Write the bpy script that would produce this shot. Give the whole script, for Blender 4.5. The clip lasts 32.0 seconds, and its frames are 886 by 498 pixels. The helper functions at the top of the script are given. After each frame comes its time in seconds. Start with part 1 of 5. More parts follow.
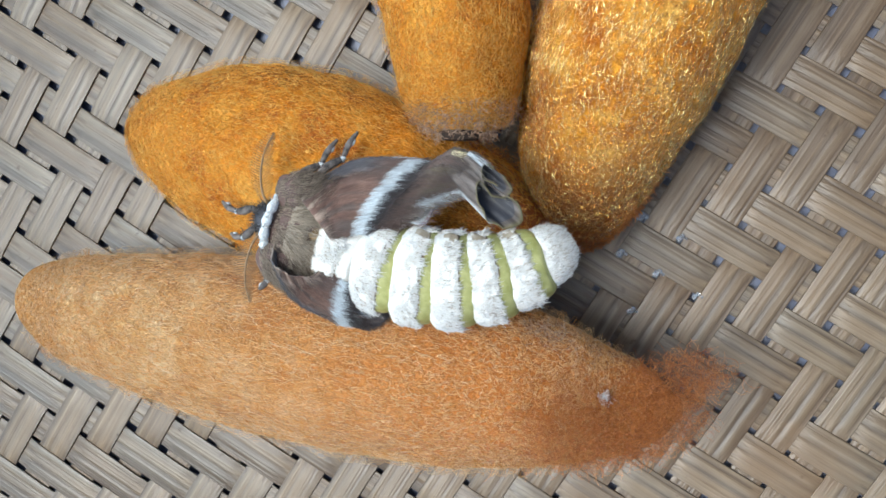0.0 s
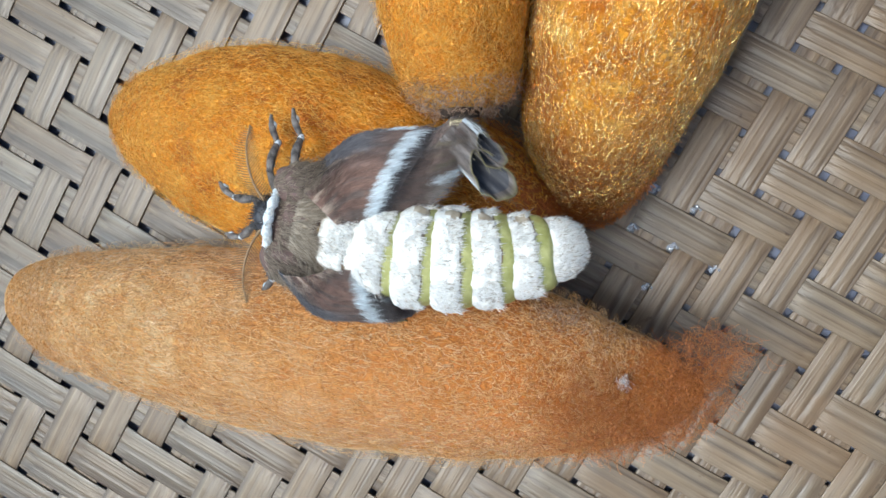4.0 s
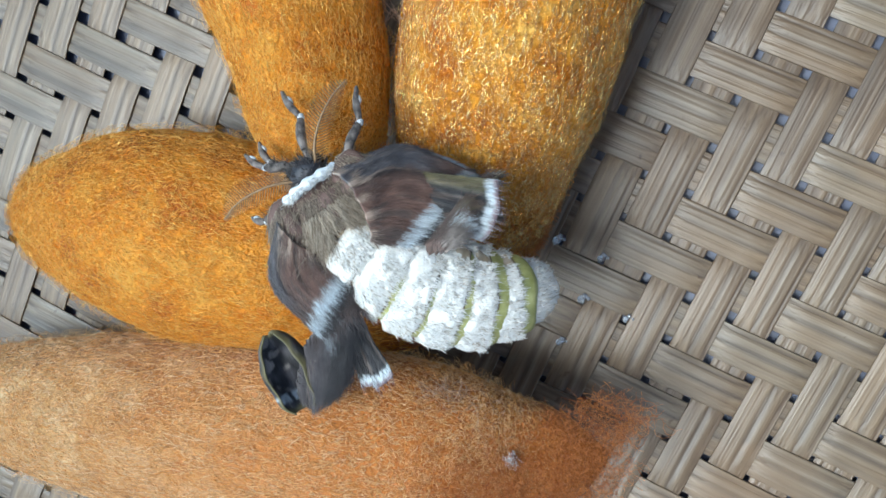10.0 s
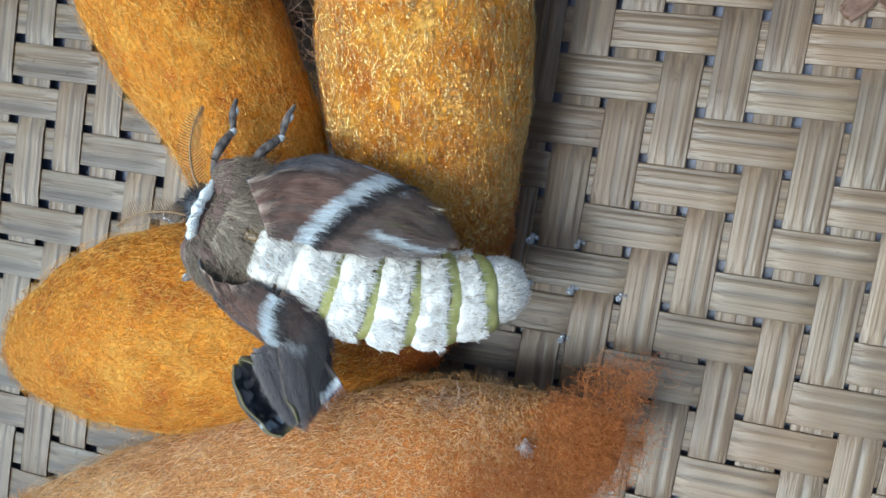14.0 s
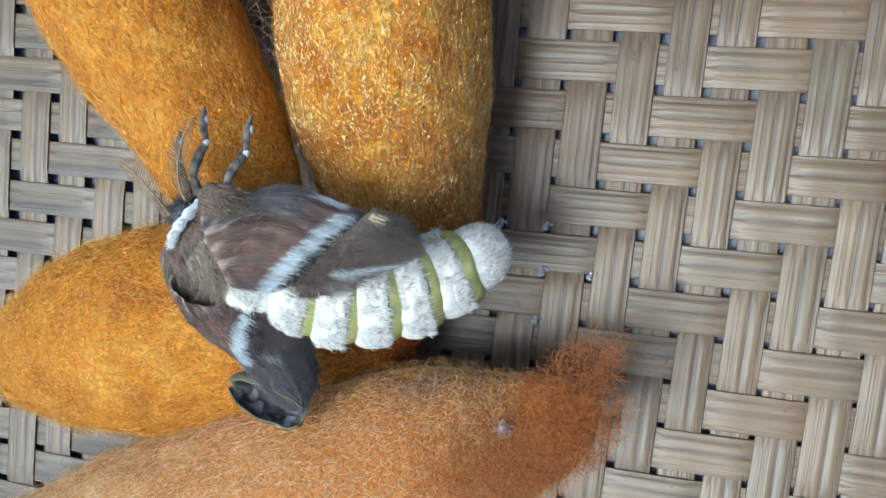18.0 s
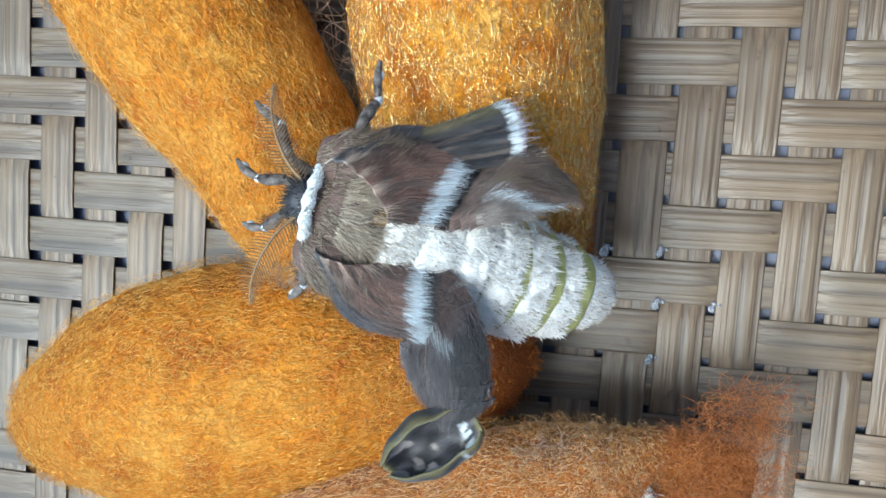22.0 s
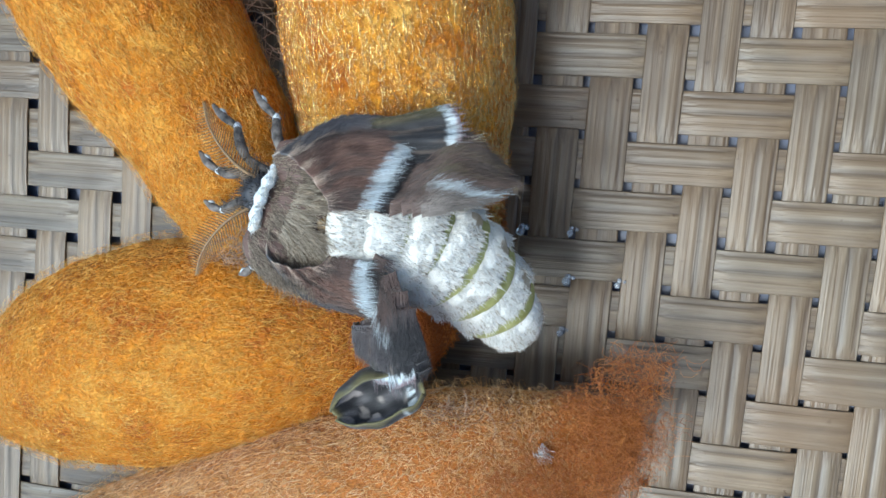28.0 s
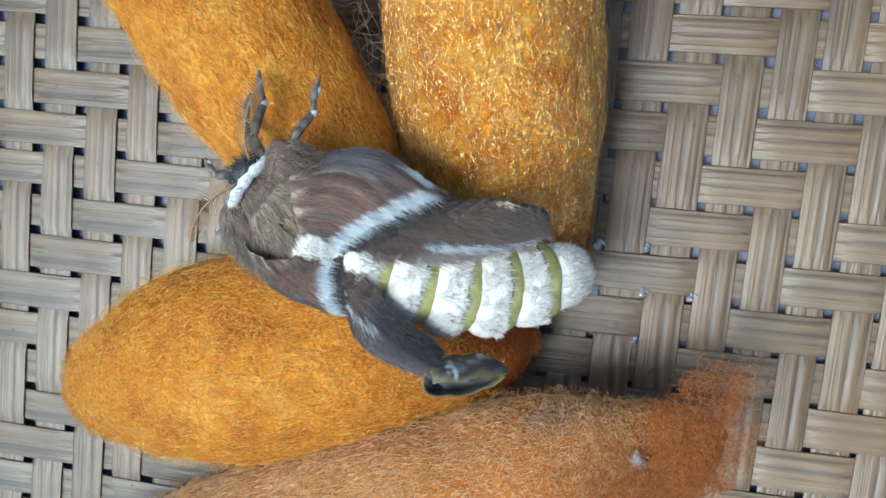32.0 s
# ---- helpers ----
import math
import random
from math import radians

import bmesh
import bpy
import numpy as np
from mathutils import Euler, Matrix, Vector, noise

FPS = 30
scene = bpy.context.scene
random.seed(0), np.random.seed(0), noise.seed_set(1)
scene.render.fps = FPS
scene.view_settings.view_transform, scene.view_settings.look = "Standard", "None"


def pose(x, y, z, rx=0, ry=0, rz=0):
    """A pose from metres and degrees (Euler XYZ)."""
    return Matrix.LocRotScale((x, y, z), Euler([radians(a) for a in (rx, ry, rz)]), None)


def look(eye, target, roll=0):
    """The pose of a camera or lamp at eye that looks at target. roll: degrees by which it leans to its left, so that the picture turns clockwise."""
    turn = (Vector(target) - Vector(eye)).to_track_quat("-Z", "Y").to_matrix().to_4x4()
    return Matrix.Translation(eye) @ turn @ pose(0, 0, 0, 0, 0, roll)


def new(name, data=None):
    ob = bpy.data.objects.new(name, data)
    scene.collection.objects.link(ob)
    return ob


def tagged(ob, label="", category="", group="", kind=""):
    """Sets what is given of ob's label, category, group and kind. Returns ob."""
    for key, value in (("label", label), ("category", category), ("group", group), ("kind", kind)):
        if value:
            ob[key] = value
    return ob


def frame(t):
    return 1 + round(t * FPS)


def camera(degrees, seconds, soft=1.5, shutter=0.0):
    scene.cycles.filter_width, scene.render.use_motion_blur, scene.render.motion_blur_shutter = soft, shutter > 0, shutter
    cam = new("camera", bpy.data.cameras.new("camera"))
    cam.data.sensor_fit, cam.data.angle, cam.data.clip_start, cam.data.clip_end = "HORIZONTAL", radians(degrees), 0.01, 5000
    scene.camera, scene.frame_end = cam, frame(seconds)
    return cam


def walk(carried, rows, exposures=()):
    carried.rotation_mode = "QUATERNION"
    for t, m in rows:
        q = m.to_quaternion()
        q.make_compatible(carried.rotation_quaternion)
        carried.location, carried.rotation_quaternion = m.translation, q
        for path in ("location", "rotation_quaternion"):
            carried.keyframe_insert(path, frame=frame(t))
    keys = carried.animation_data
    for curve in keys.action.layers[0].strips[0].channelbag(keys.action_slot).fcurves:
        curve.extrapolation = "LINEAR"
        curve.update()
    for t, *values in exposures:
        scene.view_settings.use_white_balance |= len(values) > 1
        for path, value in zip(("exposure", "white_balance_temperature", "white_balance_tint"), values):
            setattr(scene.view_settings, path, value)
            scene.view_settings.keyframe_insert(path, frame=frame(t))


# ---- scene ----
MM = 0.001
cam = camera(49.0, 32.0, soft=1.6)
ROWS = [
    (0, 23.52, 4.28, 86.51, -2.23, 12.47, 0.26),
    (0.5, 24.11, 5.43, 88, -2.69, 12.77, 0.21),
    (1, 23.3, 3.85, 88.59, -2.31, 12.4, 0.17),
    (1.5, 23.86, 4.68, 87.6, -2.55, 12.38, -0.12),
    (2, 23.22, 3.99, 87.15, -2.46, 12.34, -0.32),
    (2.5, 23.54, 2.56, 86.69, -3.01, 12.41, -0.66),
    (3, 23.92, 4.03, 87.11, -4.09, 12.55, -1.35),
    (3.5, 23.35, 5.06, 87.3, -4.72, 12.43, -2.19),
    (4, 22.55, 5.42, 82.99, -4.72, 12.42, -2.25),
    (4.5, 25.06, 5.46, 79.21, -4.68, 13.38, -2.39),
    (6.5, 26.17, 5.31, 81.4, -4.32, 13.56, -3.61),
    (7, 26.19, 5.46, 81.97, -4.41, 13.62, -3.9),
    (7.5, 28.88, 7.63, 80.53, -5.3, 14.36, -4.66),
    (8, 31.64, 7.66, 80.05, -5.44, 14.8, -5.39),
    (8.5, 34.24, 9.67, 76.42, -6.97, 16.15, -7.18),
    (9, 33.89, 9.41, 78.63, -6.61, 15.93, -7.23),
    (9.5, 35.75, 9.79, 77.29, -6.91, 16.18, -7.5),
    (10, 35.9, 10.39, 76.65, -6.79, 16.28, -7.59),
    (10.5, 36.25, 9.51, 76.79, -6.98, 16.56, -7.66),
    (11, 37.61, 12.37, 77.37, -6.73, 16.02, -8.21),
    (11.5, 38.82, 12.45, 78.75, -6.78, 15.87, -9.48),
    (12, 41.25, 10.09, 77.85, -7.58, 16.57, -10.96),
    (12.2, 40.58, 6.96, 77.89, -6.4, 16.45, -11.02),
    (12.4, 39.9, 3.82, 77.89, -4.09, 16.45, -9.85),
    (12.5, 39.56, 2.25, 77.87, -4.07, 16.53, -11.08),
    (12.6, 39.13, 1.21, 78.11, -4.49, 16.71, -12.25),
    (12.8, 38.27, -0.88, 78.54, -4.2, 16.9, -14.36),
    (13, 37.41, -2.97, 78.94, -3.57, 17.14, -16.35),
    (13.2, 37.23, -1.93, 77.28, -3.3, 17.28, -18.24),
    (13.4, 37.05, -0.89, 75.58, -2.68, 17.47, -20.01),
    (13.5, 36.96, -0.37, 74.72, -2.3, 17.6, -20.81),
    (13.6, 37.41, -0.44, 74.89, -2.41, 17.67, -21.32),
    (13.8, 38.3, -0.58, 75.19, -2.5, 17.9, -22.17),
    (14, 39.19, -0.72, 75.47, -2.46, 18.27, -22.94),
    (14.5, 39.44, 1.91, 78.07, -2.76, 18.24, -23.9),
    (16.5, 38.65, 0.65, 79.86, -3.34, 18.07, -23.38),
    (17, 36.98, -0.48, 77.31, -3.97, 18, -24.31),
    (17.5, 38.36, -0.65, 75.52, -4.01, 16.99, -25.13),
    (18, 40.13, -1.02, 76.13, -4.18, 16.92, -26.16),
    (18.5, 37.51, -0.11, 77.76, -4.05, 16.14, -25.7),
    (19, 35.52, 2.48, 78.32, -3.78, 14.81, -25.05),
    (19.5, 35.39, 1, 77.77, -3.56, 14.67, -25.1),
    (20, 35.97, 2.99, 78.65, -3.43, 14.55, -25.16),
    (20.5, 35.14, 0.6, 76.06, -3.18, 14.35, -25.15),
    (21, 31.68, 0.46, 71.65, -3.7, 15.17, -26.46),
    (21.5, 31.63, 4.69, 72.55, -4.07, 15.64, -27.49),
    (22, 30.94, 4.75, 68.84, -4.13, 15.59, -28.01),
    (22.5, 30.58, 2.52, 66.24, -4.02, 15.52, -28.01),
    (23, 30.33, 2.38, 65.6, -3.99, 15.62, -27.41),
    (23.5, 29.26, 4.34, 61.84, -3.78, 15.6, -26.86),
    (24, 29.4, 3.36, 59.32, -4.2, 15.35, -26.69),
    (24.5, 31.19, 2.32, 63.09, -4.38, 15.49, -26.74),
    (25, 31.77, 2.44, 65.01, -4.51, 15.52, -26.81),
    (25.5, 32.83, 1.56, 65.42, -4.42, 15.49, -26.93),
    (27.5, 33.87, 1.32, 70.62, -4.46, 14.88, -26.68),
    (28, 35.69, 2.11, 72.53, -4.85, 14.66, -27.34),
    (28.5, 36.19, 4.18, 74.22, -4.78, 13.86, -27.09),
    (29, 36.52, 3.93, 74.41, -6.01, 13.87, -26.69),
    (29.5, 36.07, 3.31, 74.79, -6.26, 13.91, -26.62),
    (30, 34.91, 5.91, 77.55, -6.19, 13.75, -26.55),
    (30.5, 32.75, 7.71, 79.18, -6.04, 13.64, -26.37),
    (31, 31.78, 6.72, 79, -5.94, 13.49, -26.42),
    (31.5, 30.72, 6.86, 78.02, -5.61, 13.61, -26.38),
    (32, 30.57, 7.56, 78.52, -5.5, 13.43, -26.41),
]
walk(cam, [(t, pose(x * MM, y * MM, z * MM, rx, ry, rz)) for t, x, y, z, rx, ry, rz in ROWS],
     [(0, 0.18, 6020, 4), (4, 0.20, 6020, 4), (8, 0.26, 5820, 1), (13, 0.18, 5750, 0), (18, 0.22, 5750, 0), (21, 0.32, 5750, 0), (22, 0.39, 5750, 0), (24, 0.41, 5750, 0), (25, 0.31, 5750, 0), (28, 0.21, 5750, 0), (32, 0.23, 5750, 0)])

# ---- daylight: a bright overcast sky with a broad soft sun ----
SUN_HIGH, SUN_TURN = 70.0, 262.0
world = bpy.data.worlds.new("daylight")
scene.world = world
world.use_nodes = True
wn = world.node_tree.nodes
sky = wn.new("ShaderNodeTexSky")
sky.sky_type = "NISHITA"
sky.sun_disc = False
sky.sun_elevation, sky.sun_rotation = radians(SUN_HIGH), radians(SUN_TURN)
sky.air_density, sky.dust_density, sky.ozone_density = 1.0, 3.0, 1.0
world.node_tree.links.new(sky.outputs[0], wn["Background"].inputs[0])
wn["Background"].inputs[1].default_value = 0.12
sun = new("sun", bpy.data.lights.new("sun", "SUN"))
sun.data.energy, sun.data.angle, sun.data.color = 2.75, radians(30), (1.0, 0.98, 0.955)
a, h = radians(SUN_TURN), radians(SUN_HIGH)
sun.matrix_world = look((math.sin(a) * math.cos(h), math.cos(a) * math.cos(h), math.sin(h)), (0, 0, 0))
# added area lamp out of view, for the bluish light from the left
added_left_light = new("added_left_light", bpy.data.lights.new("added_left_light", "AREA"))
added_left_light.data.shape, added_left_light.data.size, added_left_light.data.size_y = "RECTANGLE", 0.36, 0.36
added_left_light.data.energy, added_left_light.data.color = 0.8, (0.62, 0.83, 1.0)
added_left_light.matrix_world = look((-0.29, 0.03, 0.27), (0.0, 0.0, 0.0))


# ---- materials ----
def material(name, rough=0.7, metal=0.0, sheen=0.0):
    m = bpy.data.materials.new(name)
    m.use_nodes = True
    b = m.node_tree.nodes["Principled BSDF"]
    b.inputs["Roughness"].default_value = rough
    b.inputs["Metallic"].default_value = metal
    b.inputs["Sheen Weight"].default_value = sheen
    return m, m.node_tree.nodes, m.node_tree.links, b


def ramp(nodes, links, factor, stops):
    r = nodes.new("ShaderNodeValToRGB")
    r.color_ramp.elements[0].position, r.color_ramp.elements[0].color = stops[0][0], (*stops[0][1], 1)
    r.color_ramp.elements[1].position, r.color_ramp.elements[1].color = stops[-1][0], (*stops[-1][1], 1)
    for p, c in stops[1:-1]:
        r.color_ramp.elements.new(p).color = (*c, 1)
    links.new(factor, r.inputs[0])
    return r.outputs[0]


def grain(nodes, links, size, detail=4.0, stretch=(1, 1, 1), rough=0.6, kind="Object", turn=0.0):
    """Noise whose lumps are about size mm across in the thing's own space."""
    co, mp, ns = nodes.new("ShaderNodeTexCoord"), nodes.new("ShaderNodeMapping"), nodes.new("ShaderNodeTexNoise")
    mp.inputs["Scale"].default_value = [1000 * s for s in stretch]
    mp.inputs["Rotation"].default_value = (0, 0, turn)
    links.new(co.outputs[kind], mp.inputs[0])
    links.new(mp.outputs[0], ns.inputs["Vector"])
    ns.inputs["Scale"].default_value, ns.inputs["Detail"].default_value, ns.inputs["Roughness"].default_value = 1 / size, detail, rough
    return ns.outputs["Fac"]


def mixed(nodes, links, factor, a, b, mode="MIX"):
    m = nodes.new("ShaderNodeMix")
    m.data_type, m.blend_type = "RGBA", mode
    for socket, v in ((0, factor), (6, a), (7, b)):
        if isinstance(v, (int, float)):
            m.inputs[socket].default_value = v
        elif isinstance(v, tuple):
            m.inputs[socket].default_value = (*v, 1)
        else:
            links.new(v, m.inputs[socket])
    return m.outputs[2]


def relief(nodes, links, b, height, depth, strength=1.0):
    n = nodes.new("ShaderNodeBump")
    n.inputs["Distance"].default_value, n.inputs["Strength"].default_value = depth * MM, strength
    links.new(height, n.inputs["Height"])
    links.new(n.outputs[0], b.inputs["Normal"])


def random_of(nodes, island=False):
    if island:
        return nodes.new("ShaderNodeNewGeometry").outputs["Random Per Island"]
    return nodes.new("ShaderNodeObjectInfo").outputs["Random"]


def bamboo_material():
    m, n, l, b = material("bamboo", 0.38)
    streak = grain(n, l, 0.55, 3, (0.012, 1, 1), 0.55)
    lane = grain(n, l, 1.1, 3, (0.03, 1, 1), 0.5)
    fine = grain(n, l, 0.2, 3, (0.03, 1, 1))
    cloud = grain(n, l, 4.5, 4, (0.55, 1, 1), 0.65)
    c = ramp(n, l, streak, [(0.28, (0.092, 0.067, 0.043)), (0.40, (0.161, 0.122, 0.086)), (0.52, (0.223, 0.177, 0.128)), (0.62, (0.248, 0.200, 0.147)), (0.76, (0.344, 0.295, 0.231))])
    c = mixed(n, l, 0.75, c, ramp(n, l, fine, [(0.3, (0.62, 0.55, 0.46)), (0.5, (0.98, 0.97, 0.95)), (0.7, (1.08, 1.08, 1.08))]), "MULTIPLY")
    c = mixed(n, l, 0.9, c, ramp(n, l, lane, [(0.3, (0.74, 0.79, 0.88)), (0.46, (0.97, 0.97, 0.97)), (0.56, (1.04, 1.0, 0.92)), (0.72, (1.0, 0.90, 0.74))]), "MULTIPLY")
    c = mixed(n, l, 0.6, c, ramp(n, l, cloud, [(0.3, (0.60, 0.56, 0.52)), (0.7, (1.06, 1.02, 0.97))]), "MULTIPLY")
    c = mixed(n, l, 1.0, c, ramp(n, l, random_of(n), [(0.0, (0.80, 0.73, 0.64)), (0.4, (0.94, 0.90, 0.84)), (0.7, (0.90, 0.92, 0.92)), (1.0, (1.06, 1.02, 0.96))]), "MULTIPLY")
    # weathered patches and small dark flecks that run over strip after strip
    where = n.new("ShaderNodeNewGeometry").outputs["Position"]
    for size, lo, hi, dark in ((95, 0.35, 0.65, (0.80, 0.74, 0.66)), (900, 0.24, 0.31, (0.45, 0.36, 0.28))):
        p = n.new("ShaderNodeTexNoise")
        p.inputs["Scale"].default_value, p.inputs["Detail"].default_value = size, 3
        l.new(where, p.inputs["Vector"])
        c = mixed(n, l, 0.9, c, ramp(n, l, p.outputs["Fac"], [(lo, dark), (hi, (1.0, 1.0, 1.0))]), "MULTIPLY")
    # a few dried brown stains
    at = n.new("ShaderNodeNewGeometry").outputs["Position"]
    wob = n.new("ShaderNodeTexNoise")
    wob.inputs["Scale"].default_value, wob.inputs["Detail"].default_value = 420, 4
    l.new(at, wob.inputs["Vector"])
    for x, y, r in STAINS:
        d = n.new("ShaderNodeVectorMath")
        d.operation = "DISTANCE"
        l.new(at, d.inputs[0])
        d.inputs[1].default_value = (x * MM, y * MM, 0)
        k = n.new("ShaderNodeMath")
        k.operation = "MULTIPLY_ADD"
        l.new(wob.outputs["Fac"], k.inputs[0])
        k.inputs[1].default_value = -0.0045
        l.new(d.outputs["Value"], k.inputs[2])
        f = n.new("ShaderNodeMapRange")
        l.new(k.outputs[0], f.inputs["Value"])
        f.inputs["From Min"].default_value, f.inputs["From Max"].default_value = (r - 2.9) * MM, (r - 2.0) * MM
        f.inputs["To Min"].default_value, f.inputs["To Max"].default_value = 0.3, 0.0
        c = mixed(n, l, f.outputs["Result"], c, (0.20, 0.125, 0.065))
    l.new(c, b.inputs["Base Color"])
    relief(n, l, b, streak, 0.2, 0.9)
    return m


def silk_material(name, low, mid, high, size=3.5, gloss=0.45, ends=None, sheen=0.2, metal=0.0):
    m, n, l, b = material(name, gloss, metal, sheen)
    cloud = grain(n, l, size, 4)
    fine = grain(n, l, 0.3, 4)
    c = ramp(n, l, cloud, [(0.34, low), (0.5, mid), (0.68, high)])
    if ends:
        xyz = n.new("ShaderNodeSeparateXYZ")
        l.new(n.new("ShaderNodeTexCoord").outputs["Object"], xyz.inputs[0])
        g = n.new("ShaderNodeMapRange")
        l.new(xyz.outputs[ends[3]], g.inputs["Value"])
        g.inputs["From Min"].default_value, g.inputs["From Max"].default_value = ends[0] * MM, ends[1] * MM
        c = mixed(n, l, g.outputs["Result"], c, ends[2])
    f = ramp(n, l, fine, [(0.32, (0.58, 0.5, 0.42)), (0.68, (1.0, 1.0, 1.0))])
    l.new(mixed(n, l, 0.8, c, f, "MULTIPLY"), b.inputs["Base Color"])
    relief(n, l, b, fine, 0.3, 1.0)
    return m


def fibre_material(name, dark, light, gloss=0.35, metal=0.0, glow_through=0.3):
    """Fine fibres: shiny, and lit through by the light behind them."""
    m, n, l, b = material(name, gloss, metal)
    c = ramp(n, l, random_of(n, True), [(0.0, dark), (1.0, light)])
    l.new(c, b.inputs["Base Color"])
    b.inputs["Specular IOR Level"].default_value = 0.5
    t, mix = n.new("ShaderNodeBsdfTranslucent"), n.new("ShaderNodeMixShader")
    l.new(c, t.inputs["Color"])
    mix.inputs[0].default_value = glow_through
    l.new(b.outputs[0], mix.inputs[1])
    l.new(t.outputs[0], mix.inputs[2])
    l.new(mix.outputs[0], n["Material Output"].inputs[0])
    return m


def plain(name, low, high, size=1.0, rough=0.6, depth=0.05, stretch=(1, 1, 1)):
    m, n, l, b = material(name, rough)
    g = grain(n, l, size, 5, stretch)
    l.new(ramp(n, l, g, [(0.3, low), (0.7, high)]), b.inputs["Base Color"])
    relief(n, l, b, g, depth)
    return m


STAINS = [(34.8, -17.5, 3.7), (37.0, -16.6, 3.3), (33.0, -16.2, 3.0), (50.2, 8.4, 3.6), (47.5, 7.2, 3.1)]
BAMBOO = bamboo_material()
TABLE = plain("slate_blue_table_top", (0.09, 0.105, 0.16), (0.15, 0.17, 0.25), 8, 0.4)
WALL = plain("plain_white_wall", (0.62, 0.61, 0.58), (0.70, 0.69, 0.66), 60, 0.8)
GOLD = silk_material("golden_silk", (0.56, 0.158, 0.003), (0.80, 0.310, 0.010), (0.90, 0.47, 0.065), sheen=0.0, metal=0.3)
GOLD_END = silk_material("golden_silk_with_rusty_end", (0.56, 0.158, 0.003), (0.80, 0.310, 0.010), (0.90, 0.47, 0.065), sheen=0.0, metal=0.3, ends=(5.5, 11.5, (0.40, 0.11, 0.013), 0))
GOLD_FOOT = silk_material("golden_silk_with_rusty_foot", (0.62, 0.180, 0.004), (0.90, 0.385, 0.022), (1.0, 0.61, 0.12), sheen=0.0, gloss=0.36, metal=0.6, ends=(10.5, 5.0, (0.34, 0.095, 0.012), 1))
GOLD_HAIR = fibre_material("golden_fibre", (0.88, 0.345, 0.010), (1.0, 0.70, 0.20), 0.28, 0.5, 0.25)
SHINE_HAIR = fibre_material("shiny_golden_fibre", (0.90, 0.43, 0.03), (1.0, 0.86, 0.45), 0.2, 0.85, 0.08)
PALE = silk_material("pale_orange_silk", (0.46, 0.19, 0.030), (0.62, 0.335, 0.095), (0.74, 0.52, 0.26), 3.2, 0.6, (-18, 12, (0.60, 0.195, 0.016), 0))
PALE_HAIR = fibre_material("pale_fibre", (0.72, 0.30, 0.035), (0.96, 0.70, 0.36), 0.38)
WIRE_HAIR = fibre_material("pale_wiry_fibre", (0.86, 0.54, 0.24), (1.0, 0.82, 0.54), 0.4)
RUST_HAIR = fibre_material("rusty_fibre", (0.36, 0.078, 0.008), (0.84, 0.36, 0.10), 0.28)
DEEP_HAIR = fibre_material("deep_rusty_fibre", (0.34, 0.085, 0.012), (0.70, 0.27, 0.055), 0.32)
GREY_HAIR = fibre_material("greyish_fibre", (0.32, 0.16, 0.075), (0.72, 0.53, 0.38), 0.6)
LINT_HAIR = fibre_material("white_lint", (0.75, 0.73, 0.72), (0.92, 0.92, 0.92), 0.6)
HOLLOW_SHADE = plain("painted_hollow_shade", (0.02, 0.014, 0.01), (0.05, 0.03, 0.02), 0.6, 0.9)
FLAKE = plain("red_brown_flake", (0.09, 0.045, 0.025), (0.24, 0.14, 0.09), 0.9, 0.6, 0.15)


def water_material():
    m, n, l, b = material("water", 0.02)
    b.inputs["Transmission Weight"].default_value, b.inputs["IOR"].default_value = 0.75, 1.45
    b.inputs["Base Color"].default_value = (0.92, 0.94, 0.96, 1)
    return m


WATER = water_material()


# ---- mesh helpers (all lengths in mm) ----
def mesh_object(name, verts, faces, mat, parent=None, label="", smooth=True, slots=(), face_slots=None):
    me = bpy.data.meshes.new(name)
    me.from_pydata((np.asarray(verts, float) * MM).tolist(), [], faces if isinstance(faces, list) else faces.tolist())
    me.materials.append(mat)
    for s in slots:
        me.materials.append(s)
    if face_slots is not None:
        me.polygons.foreach_set("material_index", np.asarray(face_slots, np.int32))
    if smooth:
        me.polygons.foreach_set("use_smooth", np.ones(len(me.polygons), bool))
    me.update()
    ob = new(name, me)
    ob.parent = parent
    return tagged(ob, label)


def thing(name, label, category, group="", kind=""):
    return tagged(new(name), label, category, group, kind)


def grid_faces(n, m, wrap=True):
    """Quads of n rings of m points."""
    f = []
    for i in range(n - 1):
        for j in range(m if wrap else m - 1):
            k = (j + 1) % m
            f.append((i * m + j, i * m + k, (i + 1) * m + k, (i + 1) * m + j))
    return f


def tubes(paths, radii, sides=3):
    """Verts and faces of many thin tubes; paths: (count, points, 3), radii: (count, points)."""
    paths, radii = np.asarray(paths, float), np.asarray(radii, float)
    count, pts, _ = paths.shape
    tang = np.gradient(paths, axis=1)
    tang /= np.linalg.norm(tang, axis=2, keepdims=True) + 1e-9
    ref = np.where(np.abs(tang[:, :, 2:3]) < 0.8, [[[0, 0, 1.0]]], [[[1.0, 0, 0]]])
    a = np.cross(tang, ref)
    a /= np.linalg.norm(a, axis=2, keepdims=True) + 1e-9
    b = np.cross(tang, a)
    ang = np.arange(sides) * 2 * np.pi / sides
    v = paths[:, :, None] + radii[:, :, None, None] * (np.cos(ang)[None, None, :, None] * a[:, :, None] + np.sin(ang)[None, None, :, None] * b[:, :, None])
    one = np.array(grid_faces(pts, sides))
    f = one[None] + (np.arange(count) * pts * sides)[:, None, None]
    return v.reshape(-1, 3), f.reshape(-1, 4)


